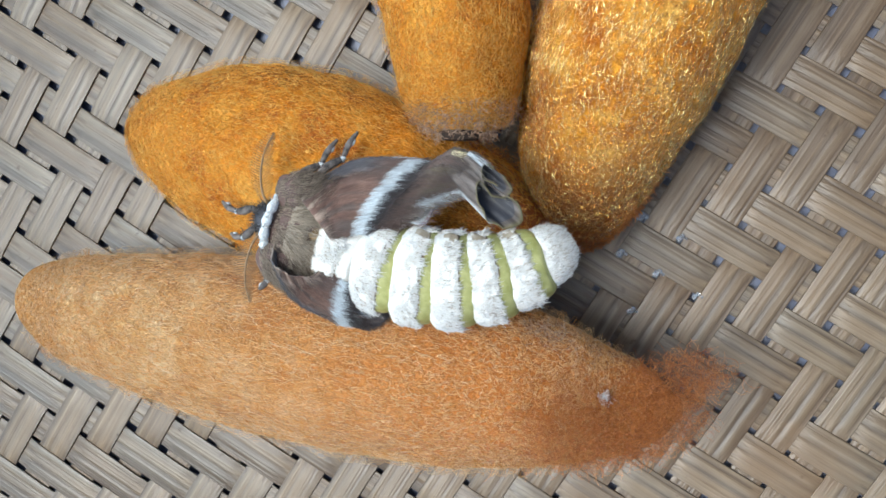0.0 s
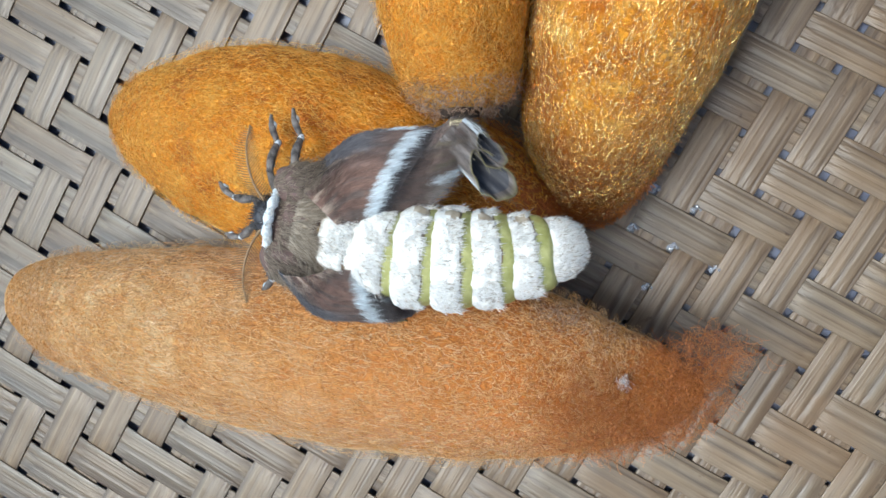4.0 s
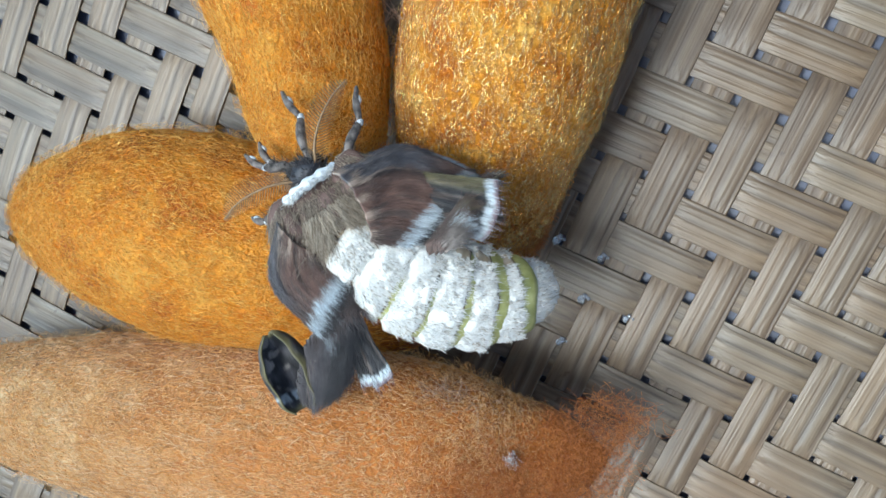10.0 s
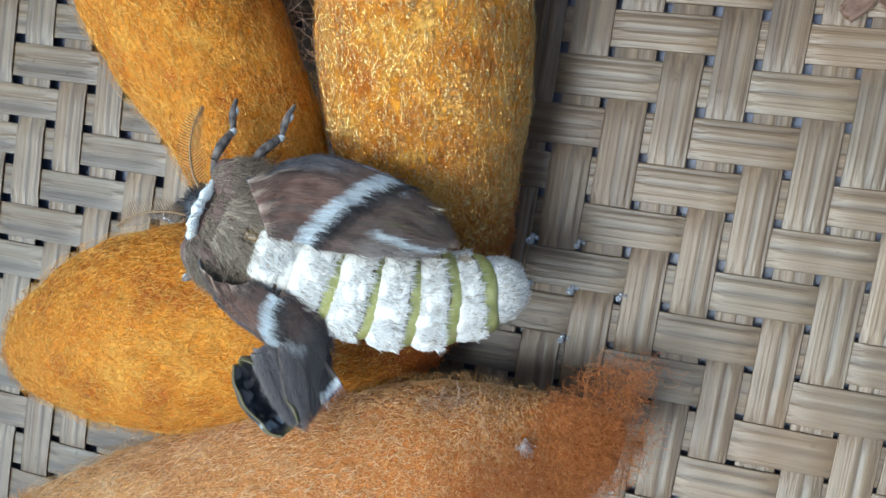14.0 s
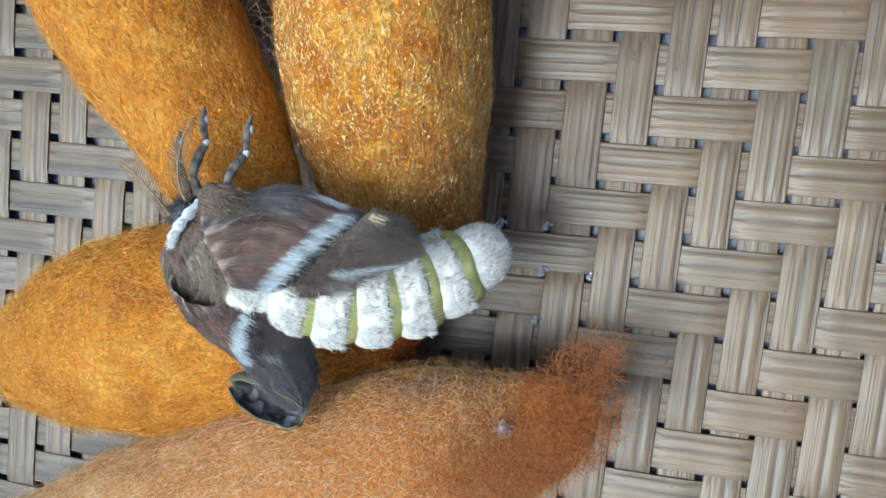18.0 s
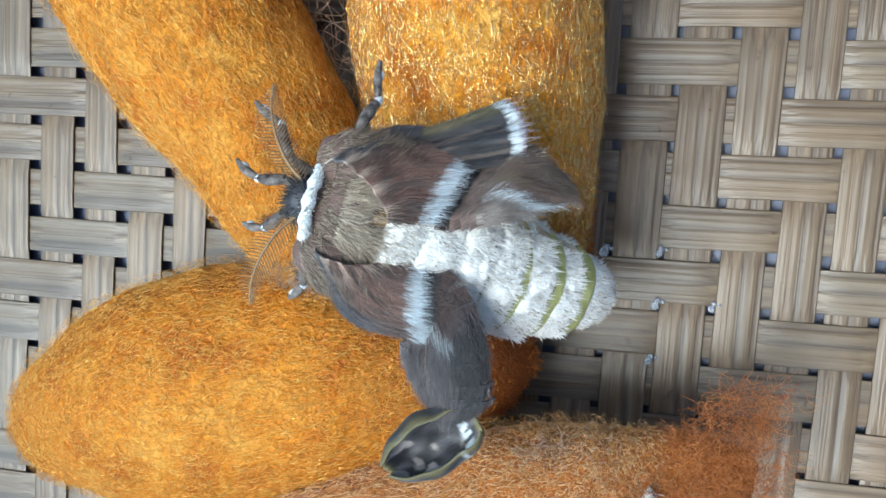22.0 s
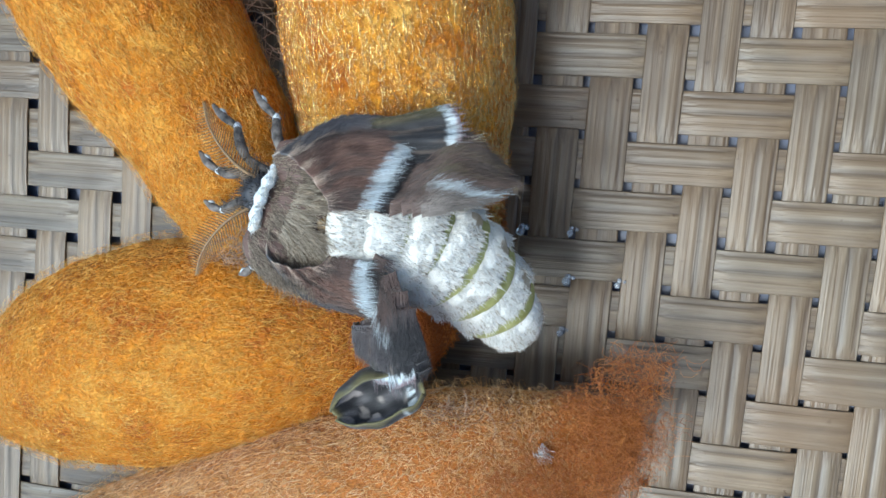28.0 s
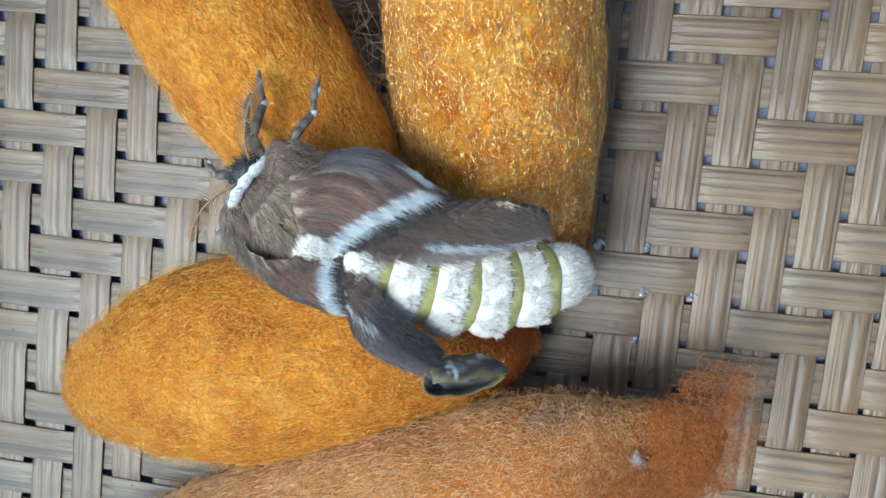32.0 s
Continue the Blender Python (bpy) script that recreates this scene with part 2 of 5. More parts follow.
def smooth_line(points, n):
    """n points on a Catmull-Rom line through rows of numbers."""
    p = np.asarray(points, float)
    p = np.vstack([2 * p[0] - p[1], p, 2 * p[-1] - p[-2]])
    out = []
    for s in np.linspace(0, len(p) - 3 - 1e-6, n):
        i, u = int(s), s - int(s)
        a, b, c, d = p[i : i + 4]
        out.append(0.5 * (2 * b + (c - a) * u + (2 * a - 5 * b + 4 * c - d) * u * u + (3 * b - a - 3 * c + d) * u ** 3))
    return np.array(out)


def lump(p, size, seed=0.0):
    return noise.noise(Vector((p[0] / size + seed, p[1] / size, p[2] / size)))


# ---- table and woven tray ----
def table():
    v = [(-3000, -3000, -1), (3000, -3000, -1), (3000, 3000, -1), (-3000, 3000, -1)]
    mesh_object("ground", v, [(0, 1, 2, 3)], TABLE, smooth=False)
    tagged(bpy.data.objects["ground"], "dark table top under the woven tray", "table top", kind="structure")


def added_wall():
    """An unseen plain wall beside the tray, added with an opening behind the lamp."""
    x0, x1 = -0.40 / MM, -0.32 / MM
    lo, hi, left, right, base, top = -0.002 / MM, 0.52 / MM, -1.2 / MM, 1.2 / MM, 0.06 / MM, 0.46 / MM
    w0, w1 = -0.25 / MM, 0.31 / MM
    wall = thing("wall_west", "unseen plain white wall with an opening, added behind the left lamp", "wall", kind="structure")
    for name, y0, y1, z0, z1 in (("wall_panel", left, w0, lo, hi), ("wall_panel", w1, right, lo, hi), ("wall_panel", w0, w1, lo, base), ("wall_panel", w0, w1, top, hi)):
        v = [(x, y, z) for x in (x0, x1) for y in (y0, y1) for z in (z0, z1)]
        mesh_object(name, v, [(0, 1, 3, 2), (4, 6, 7, 5), (0, 4, 5, 1), (2, 3, 7, 6), (0, 2, 6, 4), (1, 5, 7, 3)], WALL, wall, smooth=False)


def crossing(i, j):
    """Place of the hole at whole numbers i, j of the weave."""
    return (np.array([30.26, 16.40]) + i * np.array([3.176, -1.907]) + j * np.array([-2.002, -3.221])
            + i * i * np.array([-0.01866, 0.01274]) + i * j * np.array([-0.00336, 0.00791]) + j * j * np.array([0.00338, 0.01076]))


def woven_tray():
    tray = thing("woven_tray", "greyish tan tray of bamboo strips woven in twill", "tray", kind="structure")
    rnd = random.Random(4)
    across = [(-0.5, -0.08), (-0.495, -0.012), (-0.475, 0.0), (-0.2, 0.012), (0.2, 0.012), (0.475, 0.0), (0.495, -0.012), (0.5, -0.08), (0.4, -0.16), (-0.4, -0.16)]
    lo, hi = -22, 26
    for flat in (0, 1):
        for k in range(lo, hi):
            wide = 3.0 + rnd.uniform(-0.18, 0.18)
            off = rnd.uniform(-0.1, 0.1)
            steps = np.arange(lo, hi, 0.25)
            mid, lift = [], []
            for s in steps:
                i, j = (s, k + 0.5 + off * 0.2) if flat else (k + 0.5 + off * 0.2, s)
                mid.append(crossing(i, j))
                cell = int(math.floor(s))

                def up(c):
                    a, b = (c, k) if flat else (k, c)
                    over = (a + b) % 4 < 2
                    return 1.0 if over == bool(flat) else -1.0
                u = s - cell
                h = up(cell)
                if u < 0.25:
                    h = h * (0.5 + 2 * u) + up(cell - 1) * (0.5 - 2 * u)
                elif u > 0.75:
                    h = h * (0.5 + 2 * (1 - u)) + up(cell + 1) * (0.5 - 2 * (1 - u))
                lift.append(h * 0.115 + rnd.uniform(-0.015, 0.015))
            mid = np.array(mid)
            c0 = mid[len(mid) // 2]
            d0 = mid[-1] - mid[0]
            d0 /= np.linalg.norm(d0)
            n0 = np.array([-d0[1], d0[0]])
            verts = []
            for p, z in zip(mid, lift):
                q = p - c0
                x, y = q @ d0, q @ n0
                w = wide + 0.12 * noise.noise(Vector((x * 0.15, k * 3.1, flat)))
                for a, b in across:
                    verts.append((x, y + a * w, z + b + 0.05))
            ob = mesh_object("bamboo_strip", verts, grid_faces(len(mid), len(across)), BAMBOO, tray)
            ob.matrix_basis = pose(c0[0] * MM, c0[1] * MM, 0, 0, 0, math.degrees(math.atan2(d0[1], d0[0])))


# ---- cocoons ----
def cocoon(name, label, line, mat, hair, count, seed, flat=1.0, shag=1.0, fuzzlabel="", reach=1.0, begin=0.0, wires=0):
    """A felted silk cocoon. line: rows of x, y, z and half width."""
    top = thing(name, label, "cocoon", "cocoons on the tray")
    rows = smooth_line(line, 60)
    rows[:, 3] = np.maximum(rows[:, 3], 0.25)
    tang = np.gradient(rows[:, :3], axis=0)
    tang /= np.linalg.norm(tang, axis=1, keepdims=True)
    m = 48
    verts = []
    for (x, y, z, r), t in zip(rows, tang):
        side = np.cross([0, 0, 1.0], t)
        side /= np.linalg.norm(side)
        up = np.cross(t, side)
        for q in range(m):
            a = 2 * np.pi * q / m
            d = side * np.cos(a) + up * np.sin(a) * flat
            p = np.array([x, y, z]) + d * r
            k = 1 + 0.05 * lump(p, 5.0, seed) + 0.03 * lump(p, 1.6, seed) + 0.012 * lump(p, 0.7, seed)
            p = np.array([x, y, z]) + d * r * k
            p[2] = max(p[2], 0.45)
            verts.append(p)
    verts = np.array(verts)
    body = mesh_object("silk_wall", verts, grid_faces(60, m) + [tuple(range(m))[::-1], tuple(range(59 * m, 60 * m))], mat, top)
    # felted fibres that lie over the wall, and a thin halo of loose ones
    rng = np.random.default_rng(int(seed * 10) + 5)
    g = verts.reshape(60, m, 3)
    span = np.linalg.norm(np.diff(rows[:, :3], axis=0), axis=1).mean()
    steps = 4

    def felt(n, length, curl, rise, thick, hue):
        u, v = rng.uniform(0.3 + 58 * begin, 58.6 * reach, n), rng.uniform(-0.04, 0.54, n) * m
        u = np.clip(u + rng.normal(0, 2.2, n), 0.3, 58.6)
        heading, bend = rng.normal(0, 0.75, n) + np.pi * rng.integers(0, 2, n), rng.normal(0, curl, n)
        size, lift = rng.uniform(*length, n), rng.uniform(*rise, n)
        rad = np.maximum(np.interp(u, range(60), rows[:, 3]), 1.0)
        paths = []
        for s in range(steps):
            iu = np.clip(u, 0, 58.99)
            i0, fu = iu.astype(int), (iu - iu.astype(int))[:, None]
            vv = v % m
            j0, fv = vv.astype(int) % m, (vv - vv.astype(int))[:, None]
            j1 = (j0 + 1) % m
            p = (g[i0, j0] * (1 - fv) + g[i0, j1] * fv) * (1 - fu) + (g[i0 + 1, j0] * (1 - fv) + g[i0 + 1, j1] * fv) * fu
            c = np.stack([np.interp(iu, range(60), rows[:, q]) for q in range(3)], 1)
            nrm = p - c
            nrm /= np.linalg.norm(nrm, axis=1, keepdims=True) + 1e-9
            paths.append(p + nrm * (np.sin(np.pi * s / (steps - 1)) * lift + 0.02)[:, None])
            u = u + np.cos(heading) * size / span
            v = v + np.sin(heading) * size / rad * m / (2 * np.pi)
            heading = heading + bend + rng.normal(0, 0.3, n)
        paths = np.stack(paths, 1)
        radii = np.repeat(rng.uniform(*thick, n)[:, None], steps, 1) * np.array([0.5, 1, 1, 0.4])
        fv_, ff = tubes(paths, radii)
        return tagged(mesh_object("silk_felt", fv_, ff, hue, top, fuzzlabel), kind="stuff")
    felt(count, (0.09, 0.26), 0.8, (-0.01, 0.16), (0.015, 0.032), hair)
    if wires:
        begin, reach = 0.22, 0.80
        felt(wires, (0.16, 0.34), 1.1, (0.02, 0.28), (0.012, 0.022), WIRE_HAIR)
    felt(count // 8, (0.25, 0.6), 0.8, (0.2 * shag, 0.75 * shag), (0.007, 0.012), hair)
    return top


def cocoons():
    plump = cocoon("cocoon", "plump golden orange silk cocoon lying on the woven tray",
           [(-22.7, 11.7, 6.5, 0.4), (-21.8, 11.5, 6.6, 1.9), (-19.2, 11.0, 6.9, 4.4), (-13, 9.7, 7.3, 7.1), (-6, 7.8, 7.6, 8.3), (1, 5.4, 7.5, 7.9),
            (8, 2.8, 6.6, 6.3), (13, 0.8, 5.2, 3.9), (15.3, 0, 4.6, 0.8)], GOLD_END, GOLD_HAIR, 26000, 1.3, 0.95, 1.3, reach=0.8)
    pale = cocoon("cocoon", "long pale orange silk cocoon with a ragged reddish tail",
           [(-35, -3.7, 5.2, 0.5), (-34, -3.9, 5.3, 2.4), (-31.5, -4.4, 5.6, 3.9), (-27, -5.2, 6.1, 5.2), (-16, -6.6, 7.6, 6.8), (-3, -8.1, 8.9, 7.6), (8, -9.2, 10.0, 6.9),
            (15, -10.0, 10.6, 5.7), (19.5, -10.6, 10.6, 4.3), (23, -10.8, 10.6, 3.0), (25.5, -10.7, 10.8, 0.6)], PALE, PALE_HAIR, 24000, 2.7, 0.95, 1.4, reach=0.83, wires=7000)
    torn = cocoon("cocoon", "golden orange silk cocoon with a torn open greyish end",
           [(8.6, 10.2, 12.3, 0.6), (8.6, 10.7, 12.3, 2.6), (8.6, 12.0, 12.2, 4.0), (8.4, 15, 12, 4.9), (8.0, 20, 11.6, 5.6), (6.8, 27, 11, 6.7), (5.4, 35, 10.2, 7.0), (4.2, 42, 9.4, 6.0), (3.4, 47, 8.6, 3.5), (3, 49, 8.4, 0.6)],
           GOLD, GOLD_HAIR, 18000, 4.1, reach=0.78)
    fat = cocoon("cocoon", "fat shiny golden silk cocoon leaning beside another cocoon",
           [(16.6, 1.2, 3.0, 0.5), (16.8, 2.2, 3.4, 2.2), (17.3, 4.8, 4.9, 4.0), (18.2, 8.8, 6.6, 5.8), (20, 14.5, 7.6, 7.3), (22.6, 21, 8, 7.9), (25.6, 28, 8, 7.8), (28.6, 35, 7.5, 6.3), (30.6, 40, 6.8, 3.6), (31.4, 42, 6.6, 0.6)],
           GOLD_FOOT, SHINE_HAIR, 20000, 6.2, 1.0, 0.6, reach=0.8, begin=0.24)
    # ragged reddish tail of the long cocoon, a fan of loose fibres
    rng = np.random.default_rng(12)

    def loose(name, start, n, step, curl, thick, hue, parent, label, drift=(0, 0, 0), steps=5):
        way = rng.normal(0, 1, (n, 3)) * [1, 1, 0.35] + drift
        way /= np.linalg.norm(way, axis=1, keepdims=True)
        p, paths = start.copy(), []
        turn = rng.normal(0, curl, (n, 3)) * [0.3, 0.3, 1.0]
        for _ in range(steps):
            paths.append(p.copy())
            p = p + way * rng.uniform(*step, n)[:, None]
            way = way + np.cross(turn, way) + rng.normal(0, 0.2, (n, 3)) * [1, 1, 0.4]
            way /= np.linalg.norm(way, axis=1, keepdims=True)
        radii = np.repeat(rng.uniform(*thick, n)[:, None], steps, 1)
        v, f = tubes(np.stack(paths, 1), radii)
        return tagged(mesh_object(name, v, f, hue, parent, label), kind="stuff")
    n = 4600
    s = rng.uniform(0, 1, n) ** 0.85
    low = np.interp(s, [0, 0.35, 0.8, 1], [-15.3, -15.2, -14.2, -12.5])
    high = np.interp(s, [0, 0.2, 0.5, 0.85, 1], [-5.4, -7.6, -7.9, -6.6, -6.2])
    w = rng.uniform(0, 1, n)
    over = np.sqrt(np.clip(1 - ((w - 0.5) / 0.55) ** 2, 0, 1)) * np.interp(s, [0, 0.17, 0.46, 0.7, 0.87, 1], [6.4, 6.1, 4.8, 3.5, 1.6, 0.8])
    reach = 13.6 + 2.2 * w + 1.6 * np.sin(w * 11) * w + rng.normal(0, 0.7, n)
    start = np.stack([14.0 + (reach - 1.5) * s + rng.normal(0, 1.8, n) * (1 - s), low + (high - low) * w, 10.6 + over + rng.normal(0, 0.3, n)], 1)
    loose("ragged_tail", start, n, (0.12, 0.5), 0.7, (0.007, 0.016), RUST_HAIR, pale, "ragged reddish brown fibre tail")
    n = 420
    s = rng.uniform(0, 1, n)
    start = np.stack([14.2 + 5.2 * s, -4.6 - 3.4 * s, 13.6 - 0.8 * s], 1) + rng.normal(0, 0.45, (n, 3))
    loose("pale_ruff", start, n, (0.15, 0.45), 0.5, (0.016, 0.03), GREY_HAIR, pale, "pale fibre ruff")
    # torn greyish mouth of the opened cocoon
    n = 1500
    a = rng.uniform(0, 2 * np.pi, n)
    r = 1.7 + 2.6 * rng.uniform(0, 1, n) ** 0.7
    start = np.stack([8.6 + r * np.cos(a), 10.2 + 0.5 * (r - 1.7) ** 1.5 + rng.normal(0, 0.3, n), 12.3 + r * np.sin(a)], 1)
    loose("frayed_mouth", start, n, (0.10, 0.28), 0.6, (0.012, 0.022), GREY_HAIR, torn, "frayed greyish fibres", (0, -0.5, 0))
    # solid dark plug: shade of the open mouth is put into its colour
    v = [(8.6 + 1.7 * math.cos(q * 0.3927), 10.35, 12.9 + 1.7 * math.sin(q * 0.3927)) for q in range(16)] + [(8.6 + 1.4 * math.cos(q * 0.3927), 9.7, 12.9 + 1.4 * math.sin(q * 0.3927)) for q in range(16)]
    mesh_object("mouth_shade_plug", v, grid_faces(2, 16) + [tuple(range(16, 32)), tuple(range(16))[::-1]], HOLLOW_SHADE, torn, "dark plug painted as the shade in the mouth")
    # rusty felt round the foot of the fat cocoon
    n = 7500
    a = rng.uniform(-0.6, np.pi + 0.6, n)
    k = rng.uniform(0, 1, n) ** 1.25
    r = np.interp(k, [0, 0.12, 0.4, 1], [0.8, 2.4, 4.2, 6.3]) * rng.uniform(0.97, 1.06, n)
    start = np.stack([16.7 + 1.9 * k + r * np.cos(a) * 0.95, 1.3 + 9.5 * k - r * np.cos(a) * 0.25, 3.2 + 3.9 * np.sqrt(k) + r * np.sin(a)], 1)
    start[:, 2] = np.maximum(start[:, 2], 0.6)
    loose("rusty_foot", start, n, (0.08, 0.22), 0.6, (0.018, 0.032), DEEP_HAIR, fat, "rusty felted fibres")
    # rusty felt at the end of the plump cocoon
    n = 4200
    k, a = rng.uniform(0, 1, n), rng.uniform(-0.4, np.pi + 0.4, n)
    r = np.interp(k, [0, 0.35, 0.75, 1], [6.9, 5.4, 3.6, 0.8]) * rng.uniform(0.97, 1.06, n)
    start = np.stack([6.3 + 9.2 * k + 0.33 * r * np.cos(a), 3.5 - 3.5 * k + 0.94 * r * np.cos(a), np.maximum(6.8 - 2.2 * k + 0.95 * r * np.sin(a), 0.6)], 1)
    start = start + np.stack([rng.normal(0, 1.0, n) * (1 - k), 0 * k, 0 * k], 1)
    loose("rusty_end", start, n, (0.08, 0.22), 0.6, (0.018, 0.032), DEEP_HAIR, plump, "rusty felted fibres")
    # tangled loose strands between the two standing cocoons
    for q in range(44):
        y = 17 + rng.gamma(2.0, 2.4)
        p = [(11.6 + 4.6 * k + rng.normal(0, 0.5), y + rng.normal(0, 1.3), 12.2 - 2.2 * math.sin(math.pi * k) + rng.normal(0, 0.7)) for k in np.linspace(0, 1, 5)]
        v, f = tubes([smooth_line(p, 22)], [[rng.uniform(0.008, 0.018)] * 22], 4)
        mesh_object("silk_strand", v, f, GREY_HAIR, fat)


def small_things():
    rng = np.random.default_rng(3)
    drops = [(22.3, 3.7, 0.34), (20.5, 0.5, 0.32), (23.7, -1.2, 0.32), (25.6, 1.9, 0.26), (21.5, -4.5, 0.26), (27.0, -3.1, 0.24)]
    for x, y, r in drops:
        drop = thing("water_drop", "tiny clear water drop on the woven tray", "water drop", "water drops on the tray")
        drop.matrix_basis = pose(x * MM, y * MM, 0.26 * MM)
        for k in range(3):
            v = []
            for i in range(9):
                for j in range(14):
                    a, b = math.pi / 2 * i / 8, 2 * math.pi * j / 14
                    v.append((k * 0.3 - 0.3 + r * (1 - 0.25 * k) * math.cos(a) * math.cos(b), (k % 2) * 0.25 + r * (1 - 0.25 * k) * math.cos(a) * math.sin(b), 0.85 * r * (1 - 0.2 * k) * math.sin(a)))
            mesh_object("bead", v, grid_faces(9, 14) + [tuple(range(14))[::-1]], WATER, drop)
    # white lint caught on the long cocoon
    n = 60
    p = rng.normal(0, 0.16, (n, 3)) + [0, 0, 0.2]
    way = rng.normal(0, 1, (n, 3))
    way /= np.linalg.norm(way, axis=1, keepdims=True)
    path = np.stack([p + way * (0.8 * k - 0.4) * [0.5, 1.0, 0.5] + rng.normal(0, 0.07, (n, 3)) for k in np.linspace(0, 1, 5)], 1)
    v, f = tubes(path, np.full((n, 5), 0.03))
    lint = mesh_object("lint_tuft", v, f, LINT_HAIR)
    lint.matrix_basis = pose(19.9 * MM, -9.4 * MM, 14.9 * MM)
    tagged(lint, "small tuft of white lint caught on the cocoon", "lint")
    # dry flakes
    for x, y, size, turn in ((50.6, 10.2, 1.8, 20), (52.4, 9.0, 1.3, 110)):
        v = []
        for i in range(9):
            for j in range(7):
                u, w = i / 8 - 0.5, j / 6 - 0.5
                q = size * (1 - 0.5 * abs(u))
                v.append((u * size * 1.6, w * q, 0.5 + 0.5 * noise.noise(Vector((u * 4 + x, w * 4, 1))) + 0.9 * w * w))
        v += [(a, b, c - 0.12) for a, b, c in v]
        f = grid_faces(9, 7, False) + [tuple(63 + q for q in g[::-1]) for g in grid_faces(9, 7, False)]
        rim = [i * 7 for i in range(9)] + [56 + j for j in range(1, 7)] + [i * 7 + 6 for i in range(7, -1, -1)] + [j for j in range(5, 0, -1)]
        f += [(a, b, b + 63, a + 63) for a, b in zip(rim, rim[1:] + rim[:1])]
        ob = mesh_object("dry_flake", v, f, FLAKE)
        ob.matrix_basis = pose(x * MM, y * MM, 0.1 * MM, 0, 0, turn)
        tagged(ob, "curled red brown dry flake on the tray", "flake", "dry flakes on the tray")


table()
added_wall()
woven_tray()
cocoons()
small_things()


# ---- the moth ----
RUSSET = plain("russet_scales", (0.085, 0.048, 0.038), (0.17, 0.105, 0.085), 0.5, 0.75, 0.05, (0.25, 1, 1))
WHITE = plain("white_scales", (0.62, 0.68, 0.72), (0.84, 0.87, 0.88), 0.4, 0.8, 0.05, (0.3, 1, 1))
BLACK = plain("bluish_black", (0.016, 0.017, 0.022), (0.05, 0.05, 0.058), 0.5, 0.55, 0.05, (0.3, 1, 1))
TAN = plain("tan_scales", (0.30, 0.24, 0.19), (0.52, 0.45, 0.38), 0.4, 0.8)
GREY = plain("slate_grey_scales", (0.055, 0.05, 0.05), (0.135, 0.125, 0.12), 0.5, 0.7, 0.05, (0.25, 1, 1))
SKIN_GREEN = plain("green_abdomen_skin", (0.30, 0.30, 0.08), (0.54, 0.53, 0.22), 0.9, 0.45, 0.04)
SKIN_CREAM = plain("cream_abdomen_skin", (0.78, 0.75, 0.66), (0.93, 0.92, 0.87), 0.35, 0.85, 0.15)
SKIN_BROWN = plain("brown_joint_skin", (0.10, 0.075, 0.03), (0.24, 0.17, 0.10), 0.4, 0.6)
SKIN_SPOT = plain("brown_flank_spot", (0.36, 0.28, 0.18), (0.60, 0.52, 0.40), 0.6, 0.5)
SPOT = plain("amber_skin", (0.15, 0.085, 0.022), (0.36, 0.22, 0.06), 0.5, 0.3, 0.04)
WHITE_HAIR = fibre_material("white_hair", (0.96, 0.94, 0.88), (1.0, 0.99, 0.95), 0.9, 0.0, 0.12)
TAWNY_HAIR = fibre_material("tawny_hair", (0.34, 0.26, 0.18), (0.78, 0.68, 0.54), 0.7)
BROWN_HAIR = fibre_material("brown_hair", (0.15, 0.11, 0.08), (0.56, 0.46, 0.35), 0.7)
ANTENNA = plain("antenna_brown", (0.19, 0.11, 0.05), (0.34, 0.22, 0.11), 0.3, 0.6)
LEG = plain("mottled_leg_scales", (0.016, 0.014, 0.013), (0.26, 0.225, 0.20), 0.55, 0.85, 0.12)
EYE = plain("dark_eye", (0.012, 0.010, 0.008), (0.03, 0.025, 0.02), 0.3, 0.2)
def scale_material():
    m, n, l, b = material("wing_scales", 0.62, sheen=0.15)
    tone = n.new("ShaderNodeAttribute")
    tone.attribute_name = "scale_colour"
    f = ramp(n, l, grain(n, l, 0.16, 3, (0.12, 1, 1)), [(0.3, (0.70, 0.68, 0.66)), (0.72, (1.12, 1.10, 1.08))])
    g = ramp(n, l, grain(n, l, 1.4, 3), [(0.3, (0.84, 0.82, 0.80)), (0.7, (1.08, 1.08, 1.08))])
    l.new(mixed(n, l, 1.0, mixed(n, l, 1.0, tone.outputs["Color"], f, "MULTIPLY"), g, "MULTIPLY"), b.inputs["Base Color"])
    relief(n, l, b, grain(n, l, 0.2, 3, (0.15, 1, 1)), 0.05)
    return m


SCALES = scale_material()


def wisps(points, ways, lengths, width, rng, bend=0.25):
    """Tapered hairs of three points each."""
    points, ways = np.asarray(points, float), np.asarray(ways, float)
    ways = ways / (np.linalg.norm(ways, axis=1, keepdims=True) + 1e-9)
    lengths = np.asarray(lengths)[:, None]
    sag = rng.normal(0, bend, points.shape) * lengths * 0.5
    path = np.stack([points, points + ways * lengths * 0.5 + sag * 0.35, points + ways * lengths + sag], 1)
    radii = width * np.array([1.0, 0.8, 0.12])[None] * rng.uniform(0.7, 1.3, (len(points), 1))
    return tubes(path, radii)


def blend(a, b, w):
    return np.asarray(a) * (1 - w) + np.asarray(b) * w


def step(x, lo, hi):
    k = min(1.0, max(0.0, (x - lo) / (hi - lo)))
    return k * k * (3 - 2 * k)


def wavy(x, y, z=0.0):
    return noise.noise(Vector((x, y, z)))


